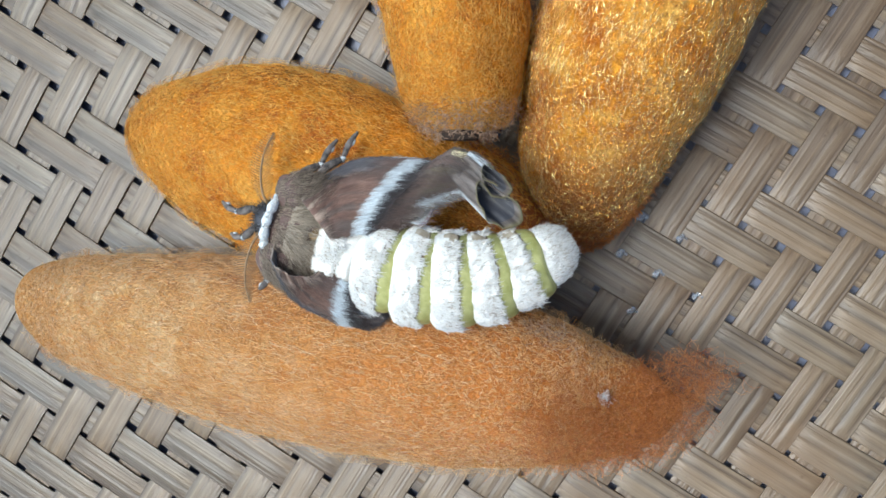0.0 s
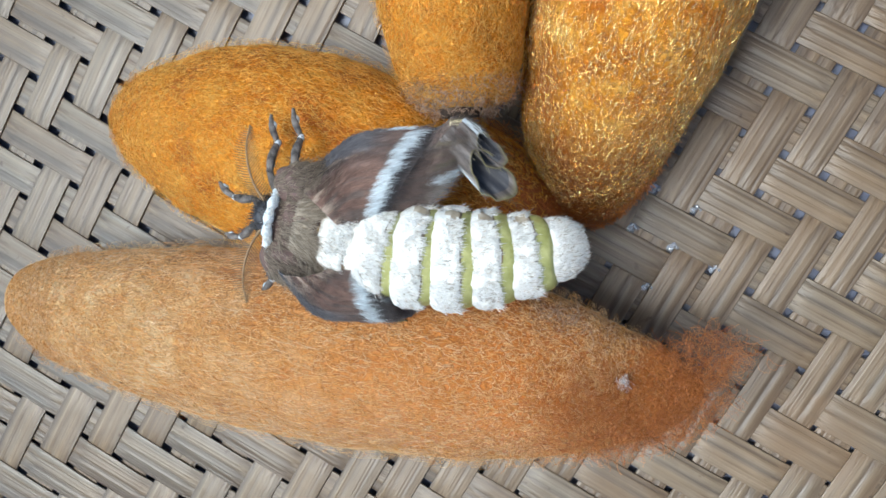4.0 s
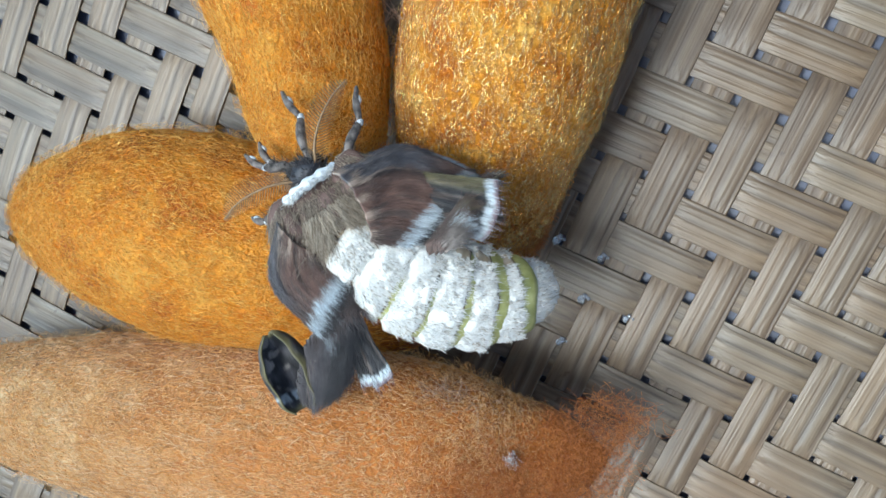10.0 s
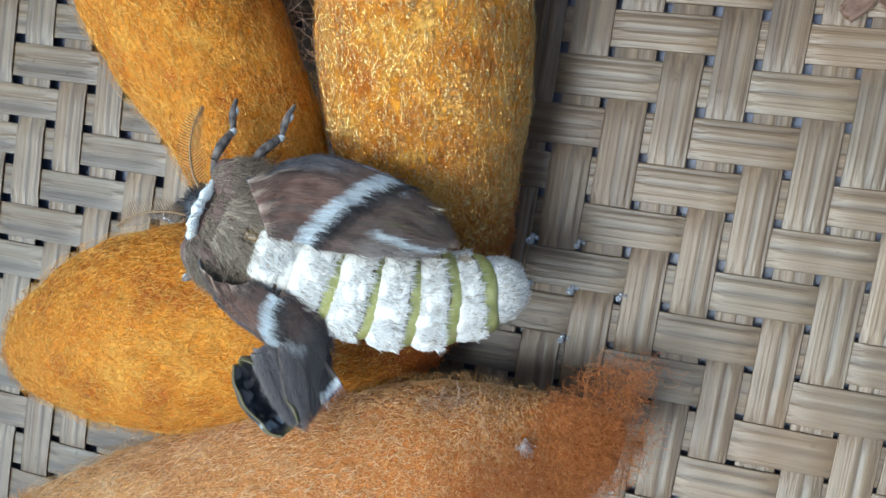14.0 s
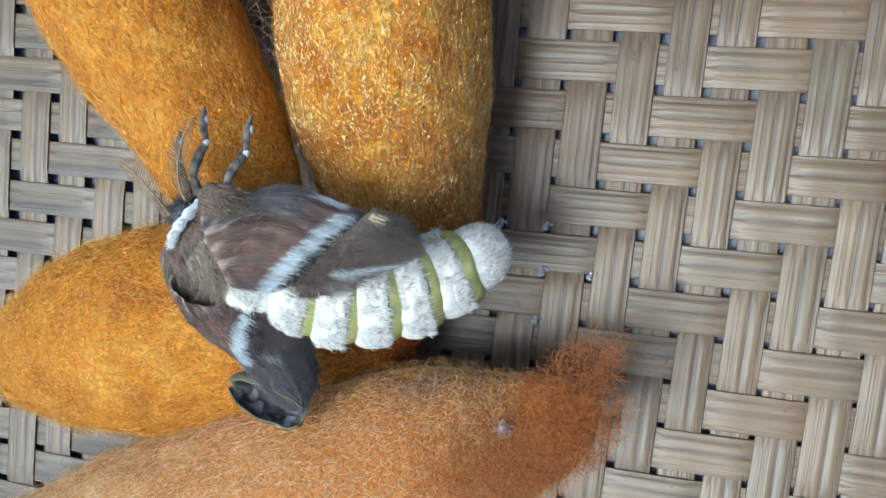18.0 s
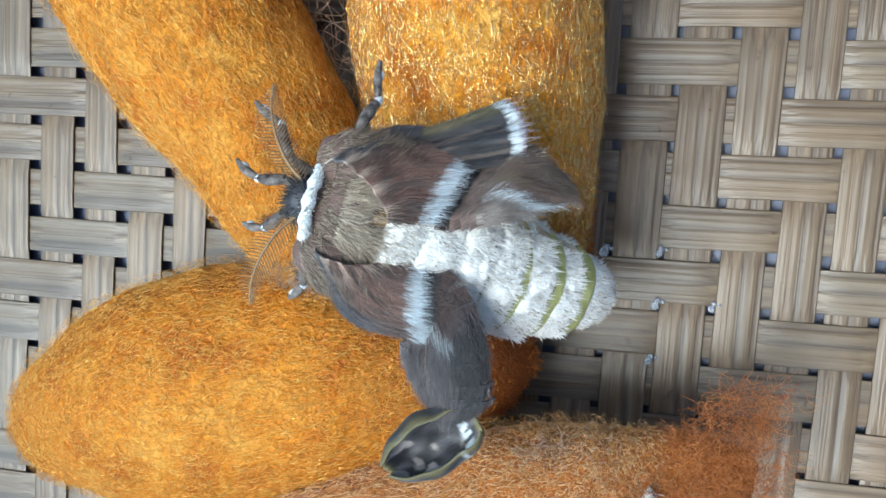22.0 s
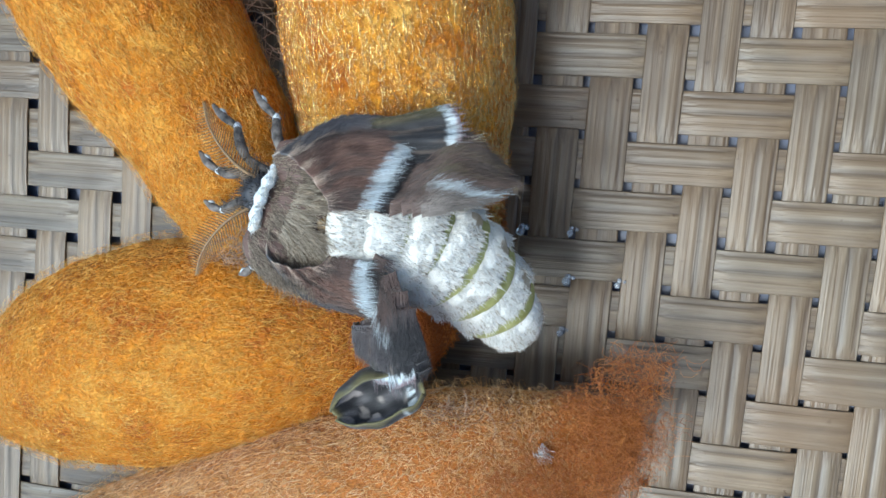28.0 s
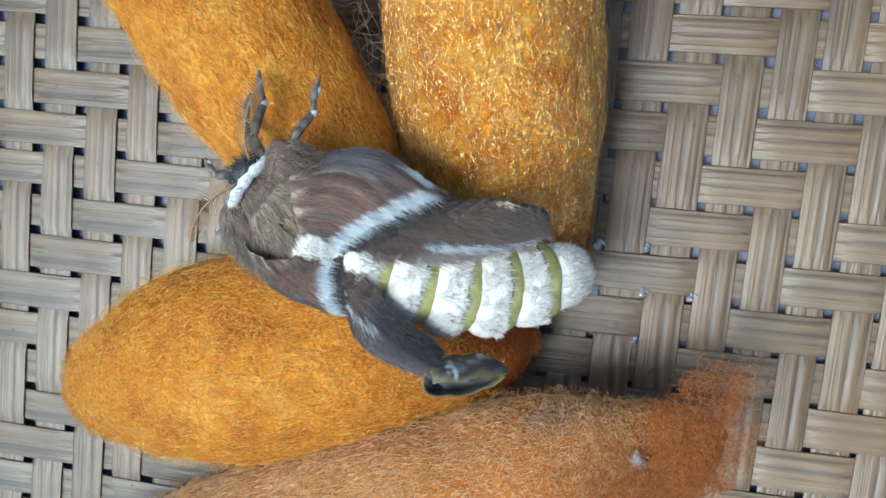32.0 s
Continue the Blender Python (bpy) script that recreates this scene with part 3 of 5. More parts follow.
INK = {"brown": (0.165, 0.108, 0.089), "russet": (0.252, 0.149, 0.113), "slate": (0.141, 0.138, 0.152), "black": (0.026, 0.026, 0.030), "white": (0.66, 0.74, 0.79),
       "tan": (0.637, 0.512, 0.407), "dusk": (0.121, 0.097, 0.084), "olive": (0.231, 0.204, 0.079), "ash": (0.371, 0.336, 0.310), "cream": (1.044, 0.957, 0.638), "plum": (0.283, 0.212, 0.231)}


def base_ink(s, v, seed):
    """Forewing scales from the root, s = 0, over the white bar, s = 2; v runs from the trailing to the leading edge."""
    q = s + 0.07 * wavy(v * 26, s * 2, seed) + 0.05 * wavy(v * 7, s * 3, seed + 5)
    c = blend(INK["brown"], INK["russet"], step(v, 0.06, 0.2) * (1 - step(v, 0.5, 0.68)) * (1 - step(s, 1.5, 2.0)))
    c = blend(c, INK["dusk"], 0.7 * step(wavy(v * 14, s * 1.3, seed + 9), 0.05, 0.4))
    c = blend(c, INK["slate"], step(v + 0.03 * wavy(s * 5, 0, seed), 0.66, 0.76) * (1 - step(s, 1.1, 1.7)))
    c = blend(c, INK["tan"], 0.55 * step(0.016 - abs(v - 0.69 - 0.03 * math.sin(3 * s)), 0, 0.012) * step(s, 0.15, 0.3) * (1 - step(s, 1.0, 1.4)))
    c = blend(c, INK["tan"], 0.75 * (1 - step(q, 0.1, 0.45)) * step(wavy(v * 9, s * 6, seed + 2), -0.1, 0.3))
    d = q - 1.70 - 0.34 * v
    half = 0.25 * (1 - 0.55 * v)
    c = blend(c, INK["black"], 0.88 * step(d, half * 0.7, half) * (1 - step(d, half + 0.12, half + 0.55)))
    c = blend(c, INK["white"], step(half - abs(d), -0.03, 0.06) * (1 - step(v, 0.88, 0.97)))
    return c, q


def right_ink(s, v, seed):
    c, q = base_ink(s, v, seed)
    c = blend(c, INK["white"], step(v, 0.93, 0.955) * step(0.28 - abs(q - 1.68), 0, 0.1))
    c = blend(c, INK["dusk"], 0.8 * step(s, 2.4, 2.8) * step(wavy(v * 18, s * 1.2, seed + 4), -0.3, 0.2))
    c = blend(c, INK["olive"], 0.45 * step(s, 2.4, 3.0) * step(wavy(v * 11, s, seed + 6), 0.15, 0.45))
    mid = 0.27 - 0.12 * (s - 2.6)
    c = blend(c, INK["ash"], 0.7 * step(mid - v, 0.0, 0.08) * step(s, 2.5, 2.8))
    c = blend(c, INK["white"], step(0.055 + 0.02 * wavy(v * 30, s * 3, seed) - abs(v + 0.05 * wavy(s * 4, 2, seed) - mid), -0.01, 0.02) * step(q, 2.6, 2.75))
    return blend(c, INK["cream"], step(1 - ((s - 3.05) / 0.09) ** 2 - ((v - 0.93) / 0.05) ** 2, 0, 0.5))


def left_ink(s, v, seed):
    c, q = base_ink(s, v, seed)
    c = blend(c, INK["slate"], 0.8 * step(q, 2.35, 2.7))
    c = blend(c, INK["white"], step(v, 0.91, 0.95) * step(0.24 - abs(q - 1.95), 0, 0.08))
    c = blend(c, INK["ash"], 0.45 * step(v, 0.82, 0.97) * step(q, 2.3, 2.6))
    c = blend(c, INK["black"], 0.8 * step(0.36 - v, 0, 0.06) * step(q, 2.5, 2.8))
    c = blend(c, INK["white"], 0.9 * step(0.05 - abs(v - 0.52 + 0.45 * (q - 2.35)), -0.01, 0.02) * step(q, 2.3, 2.36) * (1 - step(q, 2.75, 2.9)))
    return blend(c, INK["tan"], 0.6 * step(0.014 - abs(v - 0.62 - 0.04 * math.sin(4 * s)), 0, 0.01) * step(q, 2.6, 2.8))


def hind_ink(u, v, seed):
    q = u + 0.03 * wavy(v * 22, u * 3, seed)
    c = blend(INK["black"], INK["dusk"], step(wavy(v * 12, u * 1.5, seed), 0.0, 0.4))
    c = blend(c, INK["olive"], 0.5 * step(v, 0.7, 0.9))
    c = blend(c, INK["white"], step(q, 0.86, 0.89))
    return blend(c, INK["plum"], step(q, 0.945, 0.97))


def scale_sheet(name, pts, inks, parent, label, seed, hairs=500, thick=0.10, long=(0.3, 0.9)):
    """A thin sheet on a grid of points, with scales of the given colours and fine hairs that lie along its first direction."""
    n, m, _ = pts.shape
    du, dv = np.gradient(pts, axis=0), np.gradient(pts, axis=1)
    nrm = np.cross(du, dv)
    nrm /= np.linalg.norm(nrm, axis=2, keepdims=True) + 1e-9
    top, low = pts.reshape(-1, 3), (pts - nrm * thick).reshape(-1, 3)
    k = n * m
    faces = grid_faces(n, m, False)
    rim = [i * m for i in range(n)] + [(n - 1) * m + j for j in range(1, m)] + [i * m + m - 1 for i in range(n - 2, -1, -1)] + [j for j in range(m - 2, 0, -1)]
    faces = [f[::-1] for f in faces] + [tuple(q + k for q in f) for f in faces] + [(a, a + k, b + k, b) for a, b in zip(rim, rim[1:] + rim[:1])]
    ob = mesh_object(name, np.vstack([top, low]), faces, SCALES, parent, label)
    flat = inks.reshape(-1, 3)
    paint = ob.data.color_attributes.new("scale_colour", "FLOAT_COLOR", "POINT")
    # the underside repeats the inks at 0.7 of their value
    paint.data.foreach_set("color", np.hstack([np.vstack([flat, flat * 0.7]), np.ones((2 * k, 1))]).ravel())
    if hairs:
        rng = np.random.default_rng(int(abs(seed) * 7) + 3)
        i, j = rng.integers(0, n, hairs), rng.integers(0, m, hairs)
        way = du[i, j] / (np.linalg.norm(du[i, j], axis=1, keepdims=True) + 1e-9) + nrm[i, j] * 0.10 + rng.normal(0, 0.10, (hairs, 3))
        hv, hf = wisps(pts[i, j] + nrm[i, j] * 0.02, way, rng.uniform(*long, hairs), 0.014, rng, 0.12)
        fur = tagged(mesh_object("scale_fringe", hv, hf, SCALES, ob), kind="stuff")
        paint = fur.data.color_attributes.new("scale_colour", "FLOAT_COLOR", "POINT")
        tone = np.repeat(inks[i, j] * rng.uniform(0.8, 1.35, (hairs, 1)), len(hv) // hairs, 0)
        paint.data.foreach_set("color", np.hstack([tone, np.ones((len(tone), 1))]).ravel())
    return ob


# chord widths of the forewings at five sections from root to end, and the places of the bands that make up a wing
CHORDS = {1: (5.6, 6.2, 7.0, 5.4, 2.6), -1: (5.2, 5.2, 5.0, 5.6, 3.9)}
REACH = {1: (2.5, 2.95, 2.75, 2.7, 2.5), -1: (1.9, 2.45, 2.1, 3.5, 3.9)}
SLANT = {1: (-0.5, 0.35, 1.4, 1.1, 1.3), -1: (-1.2, -0.3, 1.0, 0.2, 1.0)}
BANDS = [2.02 + 0.2 * k for k in range(10)]


def along(values, s):
    return np.interp(s, range(len(values)), values)


def forewing(moth, side, ink, label):
    """The limp outer half of a forewing as ten bands across it, each a cupped sheet that lies over the next."""
    bands = []
    nu, nv = 16, 60
    for k, s in enumerate(BANDS):
        gap, slant = along(REACH[side], s), along(SLANT[side], s)
        pts, inks = np.zeros((nu, nv, 3)), np.zeros((nu, nv, 3))
        back, ahead = 0.12, 0.20
        for i in range(nu):
            ds = -back + (back + ahead) * i / (nu - 1)
            wide = along(CHORDS[side], s) * 0.35 + along(CHORDS[side], min(4.0, s + ds)) * 0.65
            if s + ds > 3.55:
                wide *= math.sqrt(max(0.06, 1 - ((s + ds - 3.55) / 0.60) ** 2))
            for j in range(nv):
                v = j / (nv - 1)
                arch = 0.6 * (1 - (2 * v - 1) ** 2) ** 0.8 + 0.07 * math.sin(v * 19 + side) + 0.05 * math.sin(v * 43 + (s + ds) * 1.5)
                arch += 0.10 * wavy((s + ds) * 2.2, v * 4, side * 3.0) - 0.5 * step(v, 0.9, 1.0) - 0.3 * (1 - step(v, 0.0, 0.08))
                frill = 0.07 * wavy((s + ds) * 9, v * 2, 8.0) * (abs(v - 0.5) > 0.45)
                pts[i, j] = (ds * gap, ((v - 0.5) * wide + frill + slant * ds) * side, arch - 0.75 - 0.02 * k - 0.05 * step(ds, 0.08, 0.2))
                inks[i, j] = ink(max(2.42, s + ds), v, 3.0 + side)
        if side < 0:
            pts, inks = pts[:, ::-1], inks[:, ::-1]
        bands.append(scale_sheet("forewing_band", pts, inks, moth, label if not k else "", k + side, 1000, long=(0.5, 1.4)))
    return bands


# outlines of the stiff wing bases: leading and trailing edge from the root over a middle to the white bar
STIFF = {1: (((-0.9, 2.26), (3.81, 4.15), (8.61, 2.68)), ((0.9, -2.26), (1.66, -2.42), (3.49, -2.68))), -1: (((-1.65, -0.98), (2.09, -3.48), (6.16, -2.04)), ((1.65, 0.98), (2.33, 1.37), (3.69, 2.04)))}


def wing_base(moth, side, ink, label):
    """The stiff base of a forewing with its white bar, one cupped sheet."""
    nu, nv = 70, 76
    lead, trail = (smooth_line(STIFF[side][e], 81) for e in (0, 1))
    pts, inks = np.zeros((nu, nv, 3)), np.zeros((nu, nv, 3))
    for i in range(nu):
        s = -0.04 + 2.36 * i / (nu - 1)
        if s < 0:
            a, b = lead[0] + (lead[0] - lead[4]) * -s * 10, trail[0] + (trail[0] - trail[4]) * -s * 10
        elif s < 2:
            k = s * 40
            f = k - int(k)
            a, b = (e[int(k)] * (1 - f) + e[int(k) + 1] * f for e in (lead, trail))
        else:
            a, b = lead[80] + (lead[80] - lead[70]) * (s - 2) * 4, trail[80] + (trail[80] - trail[70]) * (s - 2) * 4
        for j in range(nv):
            v = j / (nv - 1)
            arch = 0.95 * (1 - (2 * v - 1) ** 2) ** 0.8 + 0.06 * math.sin(v * 19 + side) + 0.04 * math.sin(v * 43 + s * 1.5) - 0.45
            arch += 0.12 * wavy(s * 2.2, v * 4, side * 3.0) - 0.6 * step(v, 0.88, 1.0) - 0.3 * (1 - step(v, 0.0, 0.08)) - 0.45 * step(s, 1.9, 2.34) - 0.35 * math.exp(-((v - 0.70) / 0.05) ** 2) * step(s, 0.3, 1.0) * (1 - step(s, 1.2, 1.7))
            p = b + (a - b) * v
            frill = 0.08 * wavy(s * 9, v * 2, 8.0)
            pts[i, j] = (p[0] + frill * (s > 2.2), p[1] + frill * (abs(v - 0.5) > 0.46), arch)
            inks[i, j] = ink(s, v, 3.0 + side)
    if side < 0:
        pts, inks = pts[:, ::-1], inks[:, ::-1]
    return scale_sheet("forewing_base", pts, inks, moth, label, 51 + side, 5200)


def horns(moth, rolls, label):
    """A wing tip rolled up into horns: streaked outside, black within, olive at the rim; one part each."""
    out = []
    n, m = 26, 60
    for p, q, r0, r1, cut, seed, pale in rolls:
        p, q = np.array(p), np.array(q)
        side = np.cross([0, 0, 1.0], q - p)
        side /= np.linalg.norm(side)
        pts, inks = np.zeros((n, m, 3)), np.zeros((n, m, 3))
        for i in range(n):
            for j in range(m):
                a = 2 * math.pi * j / (m - 1) * 0.93
                u = i / (n - 1)
                k = u * (1 - cut * (0.5 + 0.5 * math.sin(a + 0.35)) ** 1.5 - 0.12 * math.cos(a) ** 2)
                r = (r0 + (r1 - r0) * k ** 0.8) * (1 + 0.06 * math.sin(7 * a + seed + 2 * k) * (0.3 + k) + 0.12 * wavy(k * 3, math.cos(a) * 1.5, math.sin(a) * 1.5 + seed)) * (1 - 0.16 * a / 6.28)
                c = p + (q - p) * k + side * 0.35 * math.sin(k * 3 + seed) * k
                pts[i, j] = c + side * r * math.cos(a) + np.array([0, 0, 0.78 * r * math.sin(a)])
                streak = wavy(math.cos(a) * 3.2 + seed, math.sin(a) * 3.2, u * 0.8)
                tone = blend(INK["dusk"], INK["ash"], 0.5 * step(streak, 0.0, 0.5))
                band = abs(math.sin((a - pale) / 2)) + 0.10 * streak
                tone = blend(tone, INK["white"], 0.85 * step(0.16 - band, -0.02, 0.06) * step(wavy(a * 9, u * 2, seed), -0.45, 0.1))
                inks[i, j] = blend(tone, INK["olive"], 0.8 * step(u, 0.945, 0.975))
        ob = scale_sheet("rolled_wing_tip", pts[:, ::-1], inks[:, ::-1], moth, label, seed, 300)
        # the hollow's dark look is put into the inner faces as flat black
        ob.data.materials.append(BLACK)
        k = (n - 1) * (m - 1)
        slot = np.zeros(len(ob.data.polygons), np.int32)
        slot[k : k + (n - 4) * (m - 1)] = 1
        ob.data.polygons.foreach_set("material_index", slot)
        out.append(ob)
    return out


def curled_cup(moth):
    """The end of the left forewing, curled over into a dark bowl with an olive rim."""
    n, m = 40, 44
    pts, inks = np.zeros((n, m, 3)), np.zeros((n, m, 3))
    for i in range(n):
        u = i / (n - 1)
        r = 1.75 * (1 - abs(2 * u - 0.9) ** 2.6 * 0.62) * (1 + 0.07 * wavy(u * 5, 1, 4))
        for j in range(m):
            w = 2 * j / (m - 1) - 1
            a = w * 1.95
            lip = 0.25 * step(abs(w), 0.75, 1.0)
            y, z = r * math.sin(a) * (1 - lip), -0.85 * r * math.cos(a)
            pts[i, j] = (-0.9 + 5.6 * u + 0.25 * wavy(w * 2, 0.5, 7) * u, y + 0.14 * wavy(u * 5, w * 3, 9), z + 0.10 * wavy(u * 6, w * 5, 2) + 0.12 * math.sin(u * 14 + w * 3) * (1 - abs(w)))
            tone = blend(INK["black"], INK["slate"], step(wavy(u * 5, w * 4, 3), -0.1, 0.5))
            tone = blend(tone, INK["ash"], 0.8 * step(wavy(u * 6, w * 3.5, 12), 0.28, 0.42) * (1 - step(abs(w), 0.6, 0.8)))
            tone = blend(tone, (0.55, 0.50, 0.48), 0.8 * step(wavy(u * 4, w * 2.5, 21), 0.34, 0.42) * (1 - step(abs(w), 0.5, 0.7)))
            tone = blend(tone, INK["white"], step(0.07 - abs(u - 0.16 - 0.05 * w), 0, 0.03) * step(wavy(w * 9, u * 9, 6), -0.2, 0.1) * step(w, -0.2, 0.1))
            inks[i, j] = blend(tone, INK["olive"], 0.8 * step(max(abs(w), abs(2 * u - 1)) + 0.08 * wavy(u * 4, w * 4, 5), 0.86, 0.97))
    return scale_sheet("curled_wing_end", pts, inks, moth, "dark curled wing end with an olive rim", 31, 0, 0.12)


def hindwing(moth, side):
    nu, nv = 44, 48
    pts, inks = np.zeros((nu, nv, 3)), np.zeros((nu, nv, 3))
    for i in range(nu):
        u = i / (nu - 1)
        for j in range(nv):
            v = j / (nv - 1)
            wide = 2.2 + 1.7 * u
            pts[i, j] = (6.8 * u * (1 - 0.10 * (2 * v - 1) ** 2) - 0.4, (v - 0.5) * wide * side, 0.35 * math.sin(math.pi * v) + 0.13 * math.sin(v * 16 + 2 * u) * (0.3 + u) + 0.12 * wavy(u * 4, v * 4, side))
            inks[i, j] = hind_ink(u, v, 5.0 + side)
    if side < 0:
        pts, inks = pts[:, ::-1], inks[:, ::-1]
    return scale_sheet("hindwing", pts, inks, moth, "crumpled black hindwing with a white fringe", 41 + side, 900)


def wings(moth):
    rolls = [((-1.4, 0.5, -0.2), (2.7, 1.0, 0.1), 0.55, 1.05, 0.62, 3.0, 0.9), ((-1.6, -0.7, -0.1), (4.7, -0.5, 0.0), 0.75, 1.5, 0.62, 5.0, 2.9)]
    return {"right": forewing(moth, 1, right_ink, "brown outer half of a forewing with a white streak"), "left": forewing(moth, -1, left_ink, "crumpled grey brown outer half of a forewing"),
            "right_base": wing_base(moth, 1, right_ink, "brown forewing base with a white bar"), "left_base": wing_base(moth, -1, left_ink, "brown forewing base with a white bar"),
            "horns": horns(moth, rolls, "rolled blackish wing tip with an olive margin"), "cup": curled_cup(moth), "right_hind": hindwing(moth, 1), "left_hind": hindwing(moth, -1)}


def turned(at, ahead, across):
    """A pose in mm: x leads along ahead, y lies towards across."""
    y = Vector(across).normalized()
    x = Vector(ahead)
    x = (x - y * x.dot(y)).normalized()
    return Matrix.Translation(Vector(at) * MM) @ Matrix((x, y, x.cross(y))).transposed().to_4x4()


def wing_sections(row, base, side):
    """Middle and chord, from the trailing to the leading edge, of the five sections. The third lies on the bar of the stiff base; what a chord further out lacks in length it drops at its leading edge."""
    m = placed(*base[1:])
    bar = [np.array(m @ (Vector((*STIFF[side][e][2], -0.25)) * MM)) / MM for e in (0, 1)]
    heights = [1.4, 2.0, 2.2, 1.9, 1.5] if side > 0 else [1.4, 2.0, 2.2, 0.0, -1.4] if row[0] < 8 else [1.4, 2.0, 2.2, 1.2, 0.2]
    mids, chords = [], []
    for k in range(5):
        lx, ly, tx, ty = row[1 + 4 * k : 5 + 4 * k]
        flat = math.hypot(lx - tx, ly - ty)
        drop = min(math.sqrt(max(0.0, CHORDS[side][k] ** 2 - flat ** 2)), 0.8 * flat)
        mids.append(((lx + tx) / 2, (ly + ty) / 2, heights[k]))
        chords.append((lx - tx, ly - ty, -drop))
    mids[2], chords[2] = tuple((bar[0] + bar[1]) / 2), tuple(bar[0] - bar[1])
    return np.array(mids), np.array(chords)


def beat(bands, rows, bases, side):
    """Key the bands of a forewing along its sections."""
    paths = [[] for _ in bands]
    for row, base in zip(rows, bases):
        mids, chords = wing_sections(row, base, side)
        fine = smooth_line(np.hstack([mids, chords]), 161)
        for s, path in zip(BANDS, paths):
            p = fine[int(round(s * 40))]
            a, b = fine[max(0, int(round((s - 0.3) * 40)))], fine[min(160, int(round((s + 0.3) * 40)))]
            path.append((row[0], turned(p[:3], b[:3] - a[:3], p[3:] * side)))
    for band, path in zip(bands, paths):
        walk(band, path)


def abdomen(moth):
    """Seven furry rings, from the waist to the tip."""
    rings = []
    radius = [3.25, 3.55, 3.65, 3.6, 3.35, 2.9, 2.1]
    for k, r in enumerate(radius):
        last = k == 6
        nxt = 0.5 if last else radius[k + 1]
        prof = [(-1.75, r * 0.84), (-1.3, r * 0.97), (-0.6, r * 1.02), (0.1, r * 1.0), (0.5, r * 0.955), (0.95, r * 0.93), (1.45, r * 0.86), (1.8, r * 0.70)]
        if last:
            prof = [(-1.75, r * 0.95), (-1.2, r * 1.05), (-0.4, r * 1.04), (0.4, r * 0.92), (1.0, r * 0.72), (1.5, r * 0.45), (1.75, r * 0.15)]
        m = 44
        verts, slots = [], []
        prof = smooth_line(prof, 26)
        for x, q in prof:
            for j in range(m):
                a = 2 * math.pi * j / m
                wob = 1 + (0.08 * noise.noise(Vector((x * 0.9, math.cos(a) * 3.2 + k * 5, math.sin(a) * 3.2))) + 0.05 * noise.noise(Vector((x * 2.5, math.cos(a) * 8 + k * 5, math.sin(a) * 8)))) * (x < 0.4)
                verts.append((x + 0.12 * math.sin(3 * a + k), q * math.cos(a) * wob, q * math.sin(a) * 0.9 * wob))
        faces = grid_faces(26, m)
        for i in range(25):
            x = (prof[i][0] + prof[i + 1][0]) / 2
            for j in range(m):
                n = noise.noise(Vector((j * 0.9, k * 3.0, 2.0))) * 0.12 + noise.noise(Vector((j * 0.16, k * 3.0, 6.0))) * 0.34
                a = 2 * math.pi * (j + 0.5) / m
                if 0 < k < 6 and ((a - 0.5) / 0.17) ** 2 + ((x + 0.1) / 0.5) ** 2 < 1 + 3 * n:
                    slots.append(3)
                elif not last and 0.38 + n < x < 0.52 + n:
                    slots.append(2)
                elif not last and x > 0.5 + n and k > 0:
                    slots.append(1)
                else:
                    slots.append(0)
        ring = mesh_object("abdomen_segment", verts, faces, SKIN_CREAM, moth, "white furry ring with a yellow green joint" if not last else "white furry abdomen tip", slots=(SKIN_GREEN, SKIN_BROWN, SKIN_SPOT), face_slots=slots)
        rng = np.random.default_rng(70 + k)
        n = 3400
        clump = rng.uniform(0, 2 * np.pi, 60)
        a = np.where(rng.uniform(0, 1, n) < 0.25, clump[rng.integers(0, 60, n)] + rng.normal(0, 0.06, n), rng.uniform(0, 2 * np.pi, n))
        a = np.where(np.sin(a) < -0.35, -a, a)
        x = np.where(rng.uniform(0, 1, n) < 0.75, rng.uniform(-1.6, -0.1, n), rng.uniform(-0.1, 0.35, n))
        if last:
            x = rng.uniform(-1.6, 1.5, n)
        if 0 < k < 6:
            off = np.abs(((a % (2 * np.pi)) - 0.5))
            keep = (off > 0.13) | (x < -0.9)
            a, x, n = a[keep], x[keep], int(keep.sum())
        q = np.interp(x, prof[:, 0], prof[:, 1])
        base = np.stack([x, q * np.cos(a), q * np.sin(a) * 0.9], 1)
        lean = 0.12 + 0.2 * np.sin(a * 9 + k * 2)
        way = np.stack([np.ones(n), lean * np.cos(a), lean * np.sin(a)], 1) + rng.normal(0, 0.2, (n, 3))
        tuft = np.array([0.5 + 0.5 * wavy(q * 5.0, k * 7.0) for q in a])
        long = np.where((x > -0.1) & (k < 6), 0.5 + 2.2 * tuft, 0.5 + 0.9 * tuft)
        v, f = wisps(base, way, rng.uniform(0.15, 0.38, n) * long, 0.032, rng, 0.3)
        tagged(mesh_object("white_fur", v, f, WHITE_HAIR, ring), kind="stuff")
        # tawny hairs along the hind edge of the ring
        pick = rng.integers(0, n, 260)
        v, f = wisps(base[pick] * [1, 1.01, 1.01] + [0.15, 0, 0], way[pick], rng.uniform(0.2, 0.45, 260), 0.02, rng, 0.4)
        tagged(mesh_object("tawny_fur", v, f, TAWNY_HAIR, ring), kind="stuff")
        rings.append(ring)
    return rings


